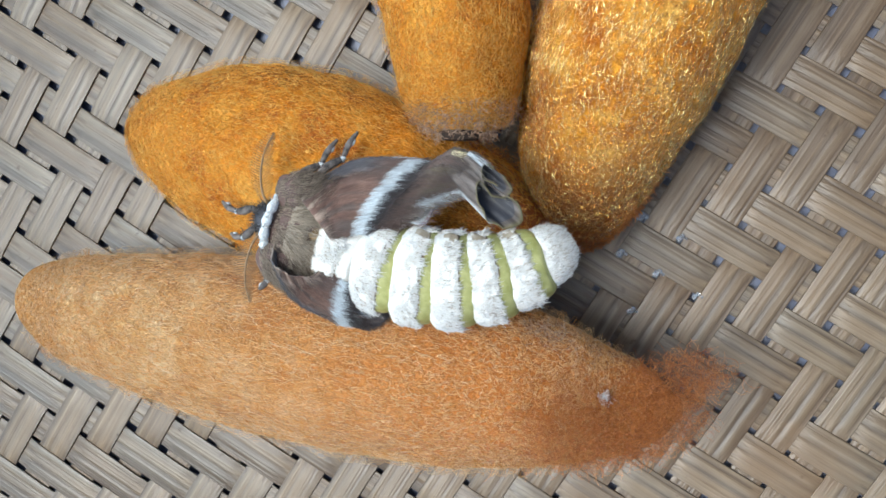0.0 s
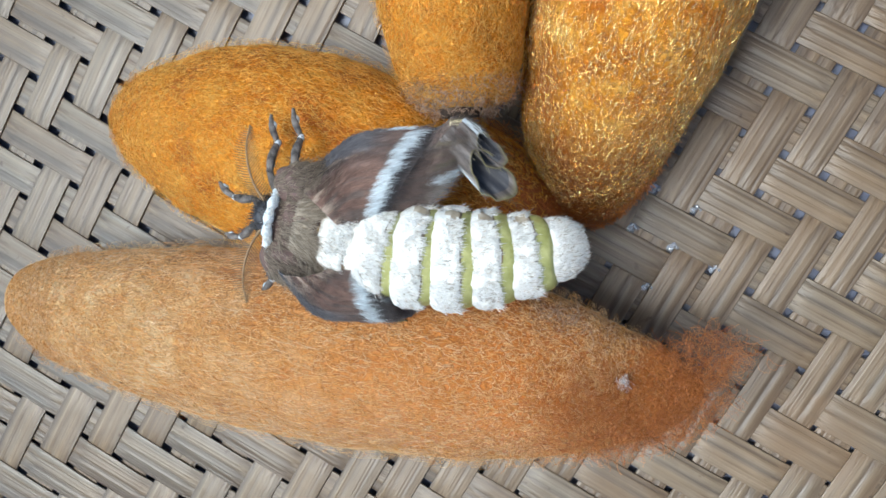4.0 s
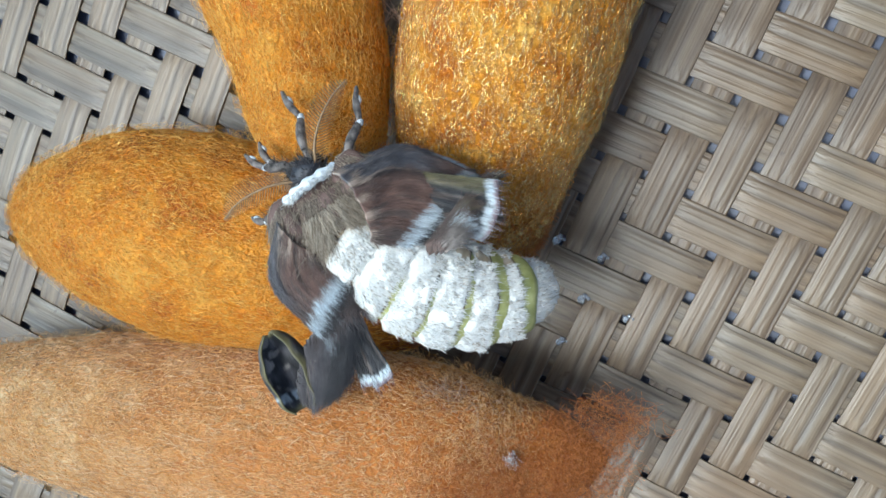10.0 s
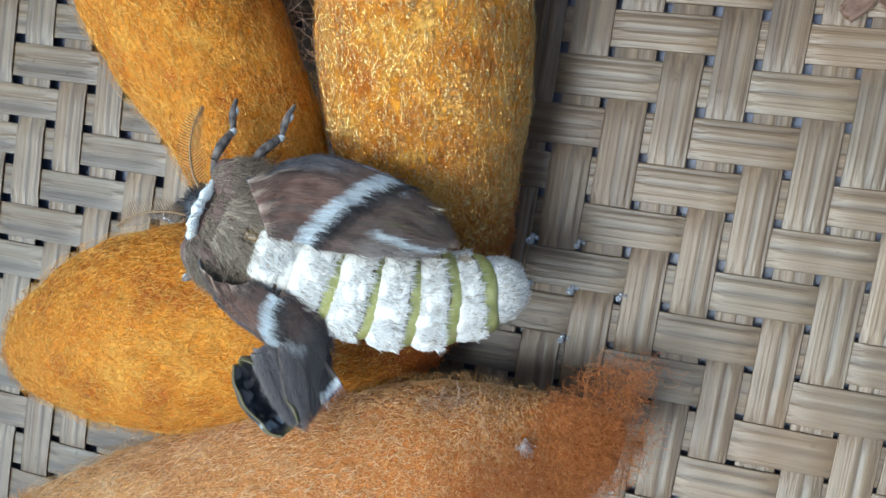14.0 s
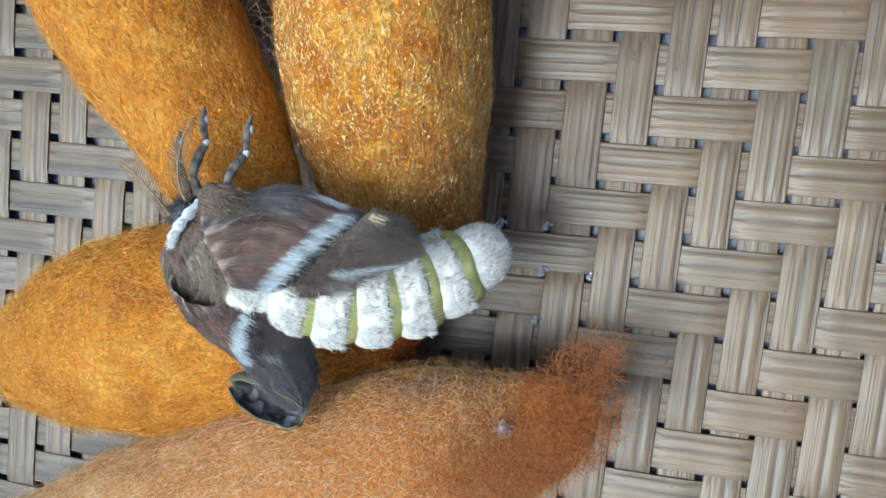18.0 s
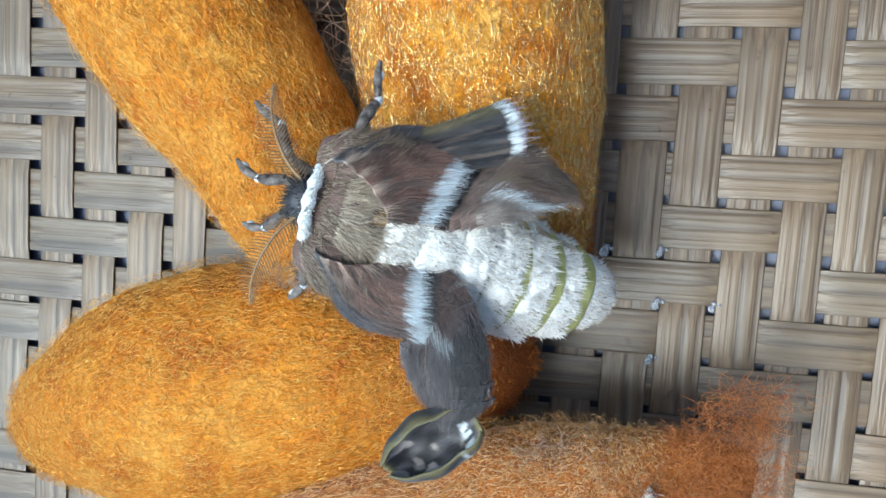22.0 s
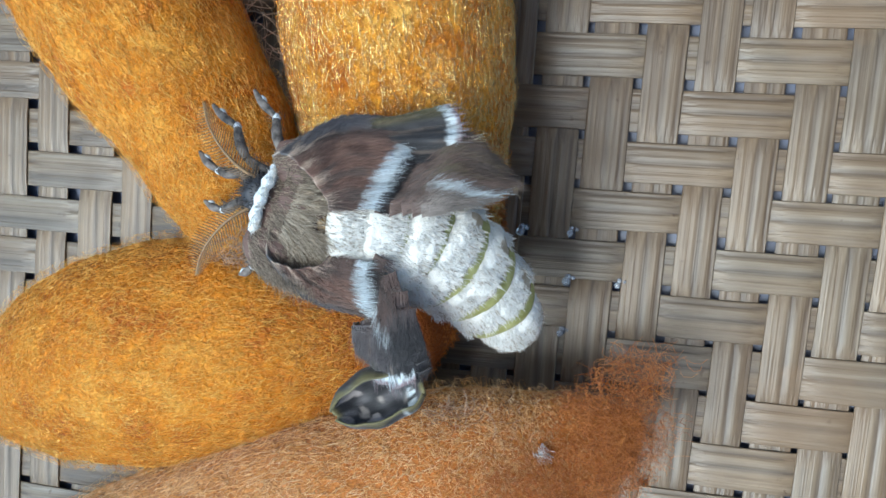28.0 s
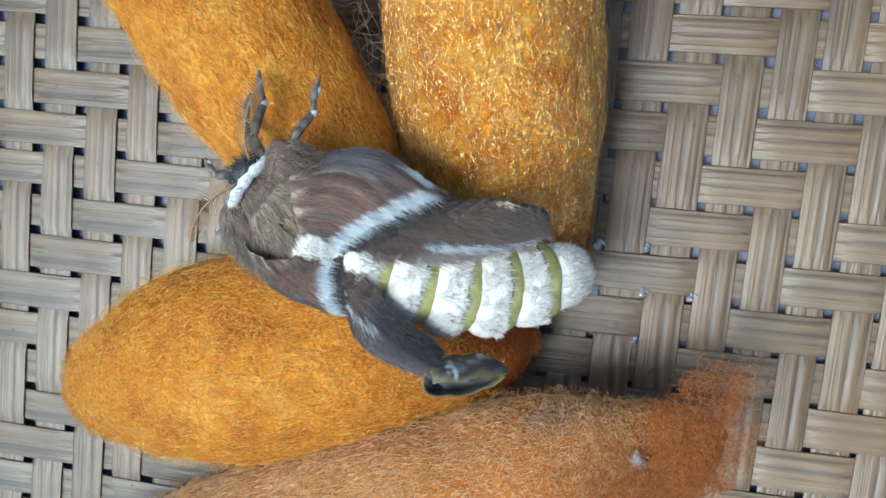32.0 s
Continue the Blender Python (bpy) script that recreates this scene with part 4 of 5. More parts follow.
def ellipsoid(rx, ry, rz, n=28, m=36, bump=0.05, seed=0.0, centre=(0, 0, 0)):
    v = []
    for i in range(n):
        a = math.pi * (i + 0.02) / (n - 0.96)
        for j in range(m):
            b = 2 * math.pi * j / m
            p = Vector((-math.cos(a), math.sin(a) * math.cos(b), math.sin(a) * math.sin(b)))
            k = 1 + bump * noise.noise(p * 2.5 + Vector((seed, 0, 0)))
            v.append((centre[0] + p.x * rx * k, centre[1] + p.y * ry * k, centre[2] + p.z * rz * k))
    return v, grid_faces(n, m)


def thorax(moth):
    v, f = ellipsoid(3.1, 3.25, 2.4, bump=0.1, seed=2.0)
    body = mesh_object("thorax", v, f, RUSSET, moth, "brown furry thorax")
    rng = np.random.default_rng(5)
    n = 7000
    d = rng.normal(0, 1, (n, 3))
    d[:, 2] = np.abs(d[:, 2])
    d /= np.linalg.norm(d, axis=1, keepdims=True)
    base = d * [3.1, 3.25, 2.4]
    way = d * 0.25 + [1.0, 0, 0] + rng.normal(0, 0.2, (n, 3))
    bare = ((base[:, 0] - 1.3) / 1.3) ** 2 + ((base[:, 1] - 0.2) / 0.75) ** 2 < 1
    keep = (~bare) & (base[:, 0] > -2.2)
    hv, hf = wisps(base[keep], way[keep], rng.uniform(0.35, 0.95, n)[keep], 0.02, rng, 0.2)
    tagged(mesh_object("brown_fur", hv, hf, BROWN_HAIR, body), kind="stuff")
    # furry flaps over the wing roots
    for s in (1, -1):
        at = np.array([-0.5, 2.6 * s, 0.9])
        v, f = ellipsoid(2.6, 1.7, 1.35, 20, 26, 0.12, 3.0 + s, at)
        flap = mesh_object("wing_root_flap", v, f, RUSSET, moth, "brown furry flap over the wing root")
        d = rng.normal(0, 1, (2600, 3))
        d[:, 2] = np.abs(d[:, 2])
        d /= np.linalg.norm(d, axis=1, keepdims=True)
        hv, hf = wisps(at + d * [2.6, 1.7, 1.35], d * 0.2 + [1.0, 0.25 * s, 0] + rng.normal(0, 0.2, (2600, 3)), rng.uniform(0.4, 1.1, 2600), 0.02, rng, 0.2)
        tagged(mesh_object("flap_fur", hv, hf, BROWN_HAIR, flap), kind="stuff")
    # pale tawny hairs on the hind back, white ones where the abdomen begins
    for label, mat, n, low, high, wide, least, most in (("tawny_back_fur", TAWNY_HAIR, 4800, -0.9, 2.6, 2.5, 0.6, 1.4), ("white_back_fur", WHITE_HAIR, 1500, 1.9, 2.85, 2.2, 0.9, 1.9)):
        x, y = rng.uniform(low, high, n), rng.uniform(-wide, wide, n)
        h = 1 - (x / 3.1) ** 2 - (y / 3.25) ** 2
        ok = (h > 0.02) & (((x - 1.3) / 1.2) ** 2 + ((y - 0.2) / 0.7) ** 2 > 1)
        p = np.stack([x, y, 2.4 * np.sqrt(np.clip(h, 0, 1)) + 0.14], 1)[ok]
        way = np.stack([np.ones(n), y * 0.22, np.full(n, 0.12)], 1)[ok] + rng.normal(0, 0.2, (ok.sum(), 3))
        hv, hf = wisps(p, way, rng.uniform(least, most, ok.sum()), 0.024, rng, 0.25)
        tagged(mesh_object(label, hv, hf, mat, body), kind="stuff")
    # hairs that hang from the sides of the thorax over the flaps
    for s in (1, -1):
        n = 2400
        a, x = rng.uniform(0.3, 1.05, n), rng.uniform(-2.3, 2.2, n)
        q = np.sqrt(np.clip(1 - (x / 3.1) ** 2, 0.1, 1))
        p = np.stack([x, 3.25 * q * np.cos(a) * s, 2.4 * q * np.sin(a)], 1)
        hv, hf = wisps(p, np.array([0.6, 1.0 * s, 0.12]) + rng.normal(0, 0.22, (n, 3)), rng.uniform(1.0, 2.3, n), 0.024, rng, 0.25)
        tagged(mesh_object("side_fur", hv, hf, BROWN_HAIR, body, "brown hairs over the wing roots"), kind="stuff")
    # long hairs from the back of the thorax over the waist
    n = 1500
    a, x = rng.uniform(0.1, np.pi - 0.1, n), rng.uniform(0.9, 2.6, n)
    q = np.sqrt(np.clip(1 - (x / 3.1) ** 2, 0.1, 1))
    p = np.stack([x, 3.0 * q * np.cos(a), 2.4 * q * np.sin(a) + 0.05], 1)
    hv, hf = wisps(p, np.stack([np.ones(n), 0.3 * np.cos(a), 0.25 + 0 * a], 1) + rng.normal(0, 0.25, (n, 3)), rng.uniform(0.7, 1.9, n), 0.02, rng, 0.3)
    tagged(mesh_object("back_fur", hv, hf, TAWNY_HAIR, body, "long tawny hairs"), kind="stuff")
    # tan shoulder tufts
    for s in (1, -1):
        p = np.array([-0.6, 1.7 * s, 1.7]) + rng.normal(0, 0.3, (110, 3)) * [1.2, 0.6, 0.3]
        hv, hf = wisps(p, np.array([1.0, 0.5 * s, 0.35]) + rng.normal(0, 0.3, (110, 3)), rng.uniform(0.5, 1.1, 110), 0.024, rng, 0.3)
        tagged(mesh_object("shoulder_tuft", hv, hf, TAN, body, "pale tan tuft"), kind="stuff")
    # bare amber patch at the back of the thorax
    v, f = ellipsoid(0.85, 0.6, 0.3, 14, 20, 0.2, 4.0, (1.25, 0.2, 2.06))
    mesh_object("amber_patch", v, f, SPOT, moth, "bare amber spot")
    # white tuft over the waist
    v, f = ellipsoid(1.6, 2.45, 2.05, 24, 36, 0.14, 9.0, (2.8, 0, -0.15))
    mesh_object("waist", v, f, SKIN_CREAM, moth, "white furry waist")
    n = 3200
    a = rng.uniform(0, np.pi, n)
    x = rng.uniform(1.4, 4.3, n)
    q = np.sqrt(np.clip(1 - ((x - 2.8) / 1.65) ** 2, 0.05, 1))
    base = np.stack([x, 2.45 * q * np.cos(a), 2.05 * q * np.sin(a) - 0.15], 1)
    way = np.stack([np.ones(n), 0.5 * np.cos(a), 0.5 * np.sin(a)], 1) + rng.normal(0, 0.35, (n, 3))
    hv, hf = wisps(base, way, rng.uniform(0.4, 1.3, n), 0.024, rng, 0.45)
    tagged(mesh_object("waist_tuft", hv, hf, WHITE_HAIR, moth, "white tuft at the waist"), kind="stuff")
    # white collar
    path = [(-2.45 - 0.25 * math.sin(math.pi * k / 20), 2.25 * math.cos(math.pi * k / 20), 0.15 + 1.75 * math.sin(math.pi * k / 20)) for k in range(21)]
    v, f = tubes([path], [[0.34 + 0.09 * math.sin(k * 2.1) for k in range(21)]], 10)
    collar = mesh_object("collar", v, f, WHITE, moth, "white scaly collar")
    n = 1800
    k = rng.integers(0, 21, n)
    base = np.array(path)[k] + rng.normal(0, 0.12, (n, 3))
    way = (np.array(path)[k] - [-1.6, 0, 0]) * [0.1, 0.25, 0.4] + [0.5, 0, 0.25] + rng.normal(0, 0.25, (n, 3))
    hv, hf = wisps(base, way, rng.uniform(0.25, 0.6, n), 0.022, rng, 0.3)
    tagged(mesh_object("collar_fur", hv, hf, WHITE_HAIR, collar), kind="stuff")
    # head
    v, f = ellipsoid(0.95, 1.25, 1.05, 20, 26, 0.08, 7.0, (-3.35, 0, 0.15))
    head = mesh_object("head", v, f, BLACK, moth, "small dark head")
    for s in (1, -1):
        v, f = ellipsoid(0.5, 0.42, 0.52, 14, 18, 0.0, 0.0, (-3.65, 0.98 * s, 0.1))
        mesh_object("eye", v, f, EYE, head, "shiny dark eye")
    p = rng.normal(0, 1, (500, 3))
    p /= np.linalg.norm(p, axis=1, keepdims=True)
    base = p * [0.9, 1.15, 0.95] + [-3.35, 0, 0.15]
    hv, hf = wisps(base, p + [-0.4, 0, 0.2], rng.uniform(0.25, 0.6, 500), 0.035, rng, 0.3)
    tagged(mesh_object("face_fur", hv, hf, GREY, head, "grey face fur", face_slots=None), kind="stuff")


def antenna(moth, side):
    pts = smooth_line([(0, 0, 0), (1.4, 0.25 * side, 0.35), (3.0, 0.15 * side, 0.35), (4.5, -0.25 * side, 0.05), (5.7, -0.9 * side, -0.35)], 34)
    v, f = tubes([pts], [np.linspace(0.11, 0.04, 34)], 6)
    ob = mesh_object("antenna", v, f, ANTENNA, moth, "feathery brown antenna")
    paths, radii = [], []
    for k in range(2, 33):
        reach = 1.15 * math.sin(math.pi * min(1.0, (k + 2) / 34)) ** 0.6 + 0.05
        for s in (1, -1):
            p = pts[k]
            q = np.array([0.45 * reach, s * reach * 0.8, -0.25 * reach])
            paths.append([p, p + q * 0.5 + [0, 0, 0.05], p + q + [0.08, 0, 0]])
            radii.append([0.042, 0.034, 0.016])
    v, f = tubes(paths, radii, 3)
    tagged(mesh_object("feathering", v, f, ANTENNA, ob), kind="stuff")
    return ob


def leg(moth, length, seed, side=1):
    """A hairy dark leg that reaches along x and bends down; the tarsus is banded white."""
    s = length / 7.0
    knee, ankle, foot = np.array([2.4 * s, 0.5 * side, 0.7]), np.array([4.6 * s, -0.2 * side, -0.3]), np.array([7.0 * s, 0.15 * side, -1.1])

    def limb(name, a, b, r0, r1, parent, mat, label=""):
        p = smooth_line([a, (a + b) / 2 + [0, 0.1, 0.12], b], 12)
        v, f = tubes([p], [r0 + (r1 - r0) * np.linspace(0, 1, 12) + 0.12 * np.sin(np.linspace(0, np.pi, 12))], 9)
        ob = mesh_object(name, v, f, mat, parent, label)
        rng = np.random.default_rng(seed)
        n = 150
        base = p[rng.integers(0, 12, n)] + rng.normal(0, 0.16, (n, 3))
        return ob, base, rng
    femur, base, rng = limb("leg", np.zeros(3), knee, 0.24, 0.2, moth, LEG, "dark furry leg with pale bands")
    for name, a, b, r0, r1 in (("tibia", knee, ankle, 0.22, 0.2), ("tarsus", ankle, foot, 0.16, 0.11)):
        ob, base, rng = limb(name, a, b, r0, r1, femur, LEG)
    for c, d, w in ((0.84, ankle, knee), (0.12, ankle, knee), (0.5, foot, ankle)):
        p = w + (d - w) * (c if c > 0 else 0.1)
        q = p + (d - w) / np.linalg.norm(d - w) * 0.55
        v, f = tubes([[p, (p + q) / 2, q]], [[0.18, 0.26, 0.18]], 9)
        mesh_object("pale_band", v, f, WHITE, femur, "pale band")
    hv, hf = wisps(np.vstack([knee * k + rng.normal(0, 0.2, 3) for k in np.linspace(0.1, 1, 140)] + [knee + (ankle - knee) * k + rng.normal(0, 0.16, 3) for k in np.linspace(0, 1, 140)]),
                   rng.normal(0, 0.5, (280, 3)) + [1, 0, 0], rng.uniform(0.25, 0.6, 280), 0.016, rng, 0.3)
    tagged(mesh_object("leg_hair", hv, hf, LEG, femur), kind="stuff")
    return femur


MOTH = thing("moth", "newly emerged brown moth with crumpled wings and white furry abdomen", "moth")
thorax(MOTH)
RINGS = abdomen(MOTH)
WINGS = wings(MOTH)
FEELERS = {"right": antenna(MOTH, 1), "left": antenna(MOTH, -1)}
LEGS = {"mid": leg(MOTH, 6.6, 1), "fore": leg(MOTH, 6.4, 2), "front": leg(MOTH, 5.6, 3, -1)}
still = leg(MOTH, 4.6, 4, -1)
still.matrix_basis = pose(-1.6 * MM, -1.9 * MM, -0.4 * MM, 0, 12, -112)
still = leg(MOTH, 5.4, 6, -1)
still.matrix_basis = pose(-2.4 * MM, -0.9 * MM, -0.6 * MM, 0, 14, -160)


# ---- all that moves: the moth and its parts ----
def placed(x, y, z, rx, ry, rz):
    return pose(x * MM, y * MM, z * MM, rx, ry, rz)


def motions():
    body = [
        (0, -2.09, 2.59, 17.45, -0.5, 0.8, -17.4), (1, -3.42, 2.94, 17.61, -1.8, 3.4, -8), (2, -2.76, 2.28, 17.79, 2.6, 6.5, -2.6),
        (3, -1.64, 4.73, 17.83, -1.9, 0.7, -16.8), (4, -1.32, 2.36, 17.98, -0.3, 5, -14.9), (4.5, -0.5, 4.32, 18.1, 0.1, 5.5, -39.1),
        (6.5, 1.64, 6.86, 18.31, 0.4, 5.9, -53), (7, 3.37, 7.62, 18.3, -2.7, 5.6, -37.1), (8, 3.1, 8.83, 18.43, -4.3, 0.2, -51.5),
        (9, 6.38, 9.33, 18.61, -0.2, 6.3, -57.8), (10, 11.69, 8.35, 19.01, -4.4, 8, -62.9), (11, 11.1, 10.18, 19.23, -5, 9.8, -48.1),
        (12, 9.4, 10.59, 19.49, -3.4, 6, -68.8), (12.5, 10.71, 9.96, 19.56, -5.9, 4.4, -59.8), (13, 8.14, 10.33, 19.58, 10, 3.7, -65.7),
        (14, 9.22, 10.55, 19.55, -1.9, 8.2, -49.2), (17, 12.62, 10.27, 19.57, -3.9, 3.9, -46.5), (18, 9.45, 9.15, 19.66, 10.9, 7.4, -66.8),
        (19, 12.45, 11.57, 19.65, -2.8, 10.1, -62.1), (20, 10.46, 12.17, 19.67, -2.7, 9.7, -63.5), (21, 11.89, 12.39, 19.71, -4.7, 9.8, -54.8),
        (22, 14.01, 11.52, 19.68, -3.6, 10.2, -43.4), (23, 14.68, 9.75, 19.95, -4.2, 12.5, -61.8), (24, 14.59, 8.63, 19.78, -10.1, 6.1, -65.3),
        (25, 13.84, 8.08, 19.69, -4.9, 8, -56.6), (28, 15.03, 9.68, 19.43, 0.3, 9.2, -50), (29, 15.4, 9.96, 19.33, -1.4, 9.8, -55.2),
        (30, 11.71, 12.24, 19.35, -1.1, 10.7, -58), (31, 9.24, 13.43, 19.21, 1, 10.4, -52.6), (32, 6.98, 15.58, 19.13, 4.3, 4.6, -67),
    ]
    walk(MOTH, [(t, placed(*p)) for t, *p in body])
    # sections of the wings: leading and trailing edge from root to end, then the base and end of the rolled tip
    right_wing = [
        (0, -1.8, 2.8, 2.1, 1.4, 2.1, 6.1, 3, 1.3, 6.4, 8.9, 4.8, 1.6, 9.2, 9.9, 7.6, 3.4, 11.2, 8.7, 10.6, 6.6, 11, 7.8, 14.1, 6.3),
        (1, -2, 4.1, 2.2, 1.6, 3, 6.6, 2.6, 1.7, 8, 8.3, 5, 2.4, 10.4, 8.8, 8.1, 4.3, 12.1, 8.1, 11.1, 6.2, 11.8, 7.2, 15.5, 4.1),
        (2, -1.7, 3.6, 2.6, 2.1, 2.6, 6.7, 2.9, 2.4, 8.4, 8.8, 4.6, 3.1, 10.7, 9.3, 8.4, 5.4, 12.3, 8.6, 11.2, 6.5, 12, 7.4, 15, 4.1),
        (3, -1.5, 2.4, 2.8, 1.2, 1.7, 5.9, 3.7, 1.3, 6.8, 8.1, 5.2, 1.6, 8.6, 9, 8.5, 3.4, 10.3, 8.6, 9.8, 4.6, 10.2, 6.9, 13.9, 4.6),
        (4, -1.6, 2.9, 2.1, 1, 1.4, 6.6, 2.6, 0.9, 6.4, 9.5, 4.7, 1.8, 8.3, 9.6, 8.1, 4, 9.4, 9.5, 9.1, 5.7, 9.7, 8, 13.2, 5.7),
        (4.5, -2.4, 2.7, 2.7, 0.7, 0.3, 6.5, 3, 1.3, 4, 10.5, 4.6, 2.5, 6, 11.6, 7, 5.2, 8.4, 11.3, 8.2, 8.5, 7.7, 10.4, 10.9, 9.7),
        (6.5, -2.2, 2.6, 3.3, 0.5, 0.2, 5.9, 3.3, 1, 3.1, 9.5, 4.6, 2.3, 4.4, 10.7, 6.9, 5.2, 7.7, 11.1, 7.8, 9.1, 6.1, 9.6, 9.2, 9.9),
        (7, -1.2, 2.7, 2.8, 0.1, 1, 5.2, 3.3, 0.2, 5.1, 6.9, 5, 0.9, 7.3, 7.9, 8, 3.4, 9.8, 8, 9.1, 6.5, 7.7, 6.5, 11.1, 5.1),
        (8, -2.3, 2.5, 2.1, 0.5, 0.2, 5.3, 2.9, 0.9, 4.8, 7.9, 4.4, 2.2, 6.5, 9.8, 7.1, 5.1, 8.1, 10.4, 7.8, 8.5, 7.2, 9, 10.5, 8.1),
        (9, -2.3, 3, 3.3, 0, -0.1, 5.8, 3.9, 0.5, 4.4, 8.6, 5, 2.4, 6, 9.3, 7, 5.1, 8.2, 8.7, 7.8, 6.2, 7.4, 6.9, 9, 6),
        (10, -2.1, 3.1, 2.4, 1.5, -1.1, 6.9, 3.1, 2.3, 1.9, 8.3, 4.2, 3.7, 2.8, 8.9, 4.6, 5.5, 4.9, 9.1, 5.5, 7.2, 3.8, 7.4, 5.9, 7.3),
        (11, -1.7, 2.9, 2.4, 1.4, 0.1, 6.6, 3.1, 1.8, 5.2, 7.5, 4.4, 1.8, 6.6, 7.2, 6.7, 3.9, 8.8, 6.4, 8.3, 5.1, 6.7, 5.5, 8.5, 5.1),
        (12, -1.8, 2.7, 2.5, 0.9, -0.3, 6.8, 3.2, 1.1, 4.6, 9.8, 4.6, 2.2, 5.8, 10.4, 6.9, 5.9, 7.7, 9.5, 7.9, 7.8, 6, 7.5, 8.1, 8),
        (13, -2.8, 2.4, 2.8, 0.6, -0.6, 5.8, 3.6, 1.1, 5.3, 8.9, 5.1, 2.6, 7.4, 9.5, 7.6, 5.5, 9.1, 8.9, 9.7, 7.2, 7.1, 6.5, 9.2, 6.7),
        (14, -1.5, 3.4, 2.5, 1.8, 2.7, 7.1, 3.5, 1.9, 7.3, 7.5, 5.2, 2, 10.1, 7.3, 8.2, 3.1, 12.1, 5.7, 12.1, 4.8, 9.7, 5.2, 11.5, 4.7),
        (14.5, -0.8, 2.9, 3.6, 1.1, 2.5, 6.5, 4.3, 1.3, 7.4, 6.9, 5.9, 1.7, 9.9, 6.5, 8.9, 2.9, 11.9, 5.3, 12.1, 4.2, 9.7, 4.4, 11.5, 4.1),
        (16.5, -1.8, 4.1, 2.4, 2.5, 1, 7, 3.4, 2.5, 6.4, 7.5, 5, 2.8, 8.8, 6.8, 8.4, 3.3, 11.1, 5.5, 11.6, 4.1, 8.8, 4.9, 10.9, 4.4),
        (17, -1.9, 2.6, 1.9, 1, 0.7, 6, 3.1, 1.3, 5.5, 6.3, 4.9, 1.4, 7.8, 5.6, 7.6, 3, 10.3, 4.8, 10.1, 3.6, 7.8, 4.3, 9.7, 3.9),
        (18, -2.2, 2.8, 2.6, -0.6, 0.8, 6, 3.3, 0, 4.7, 7.7, 5.2, 1.5, 6.3, 9.7, 7.8, 3.8, 9.5, 10.1, 10.1, 7.3, 7.2, 6.7, 10, 7.3),
        (19, -1.9, 3.2, 2, 0.9, 0.4, 6.4, 2.3, 1.3, 5.2, 7.6, 4.7, 2.9, 7.2, 8.1, 7.2, 4.2, 9.6, 7.7, 10.3, 6.5, 7.8, 6.1, 9.9, 6.3),
        (20, -1.1, 3.7, 3.1, 0.2, 1.3, 6.5, 3.4, 0.3, 5.5, 7.6, 4.9, 1.2, 7.4, 8.6, 7.8, 3.9, 10.6, 8.3, 10.4, 6.3, 8.4, 6.8, 10.7, 7.1),
        (21, -1.7, 3.4, 2.4, 1.7, 0.6, 6.8, 3.2, 1.7, 5.2, 6.7, 4.5, 2.1, 8.1, 7.2, 7.7, 3.4, 11.9, 6.7, 10.5, 5.2, 9.2, 5.7, 11.7, 5.1),
        (22, -1.7, 2.8, 2.3, 1, 0.1, 6.2, 3, 1.1, 5, 5.8, 4, 1.2, 7.3, 6.1, 6.3, 2.1, 10.9, 4.9, 9, 3.2, 8.8, 4, 10.6, 3.3),
        (23, -2.3, 2.5, 1.8, 1.1, -0.8, 6.3, 2.4, 1.4, 3.1, 6.7, 3.7, 1.8, 4.8, 7.9, 5, 3.7, 7.7, 7.8, 7.1, 6, 5.9, 6.4, 7.9, 6.4),
        (24, -2.1, 2.7, 1.3, 1.1, -0.9, 6.1, 2.1, 1.4, 2.8, 6.4, 3.6, 2.3, 3.6, 8.5, 4.6, 4.3, 6.1, 8.9, 6.2, 7.1, 4.6, 7.3, 6.2, 7.6),
        (25, -1.9, 2.9, 1.6, 1.7, -0.2, 6.3, 2.5, 2.1, 3.5, 6.6, 3.6, 2.3, 4.5, 8.8, 5.2, 4.4, 8, 8.8, 7.6, 7.1, 5.6, 7.2, 7.7, 7.4),
        (27.5, -0.7, 4.1, 2.4, 3.2, 0.2, 7.9, 3.1, 3.4, 4.7, 7.8, 4.5, 3.5, 6.8, 8.6, 7.2, 4, 10.5, 6.8, 9.9, 5.2, 8, 6.2, 10, 5.5),
        (28, -2.2, 3.2, 1.4, 2.1, -0.6, 7.2, 2.2, 2.3, 4, 7.3, 3.6, 2.8, 6.3, 7.8, 6.5, 4, 10.1, 7.1, 9.4, 5.5, 8.2, 5.8, 10.2, 5.8),
        (29, -1.8, 3, 1.9, 1.6, -0.9, 7.6, 2.6, 2, 3.8, 8.1, 4, 2.5, 6.7, 8.2, 6.8, 3.8, 9.7, 8.1, 8.9, 6.2, 7.8, 6.5, 9.5, 6.2),
        (30, -2, 3.2, 1.7, 1.1, 0.5, 7.6, 2.4, 1.4, 5.7, 7.5, 4.1, 2.1, 8.7, 7.9, 7.6, 3.7, 12.8, 8.8, 10.7, 5.9, 10.4, 7, 12.9, 7.7),
        (31, -2.3, 4, 1.7, 2.1, 1.6, 7.9, 2.5, 2.4, 6.2, 8, 4.2, 2.7, 9, 7.6, 7.4, 3.7, 14.1, 7.6, 11.7, 5.4, 11.1, 6.4, 13.4, 6.7),
        (32, -2, 3.1, 2.5, 0.1, 1.9, 6.8, 3.2, 0.4, 7.7, 8.2, 4.6, 1.2, 10.2, 10.1, 9.9, 4.9, 13.6, 11.7, 13.1, 8.6, 12.4, 10.6, 15.4, 10.9),
    ]
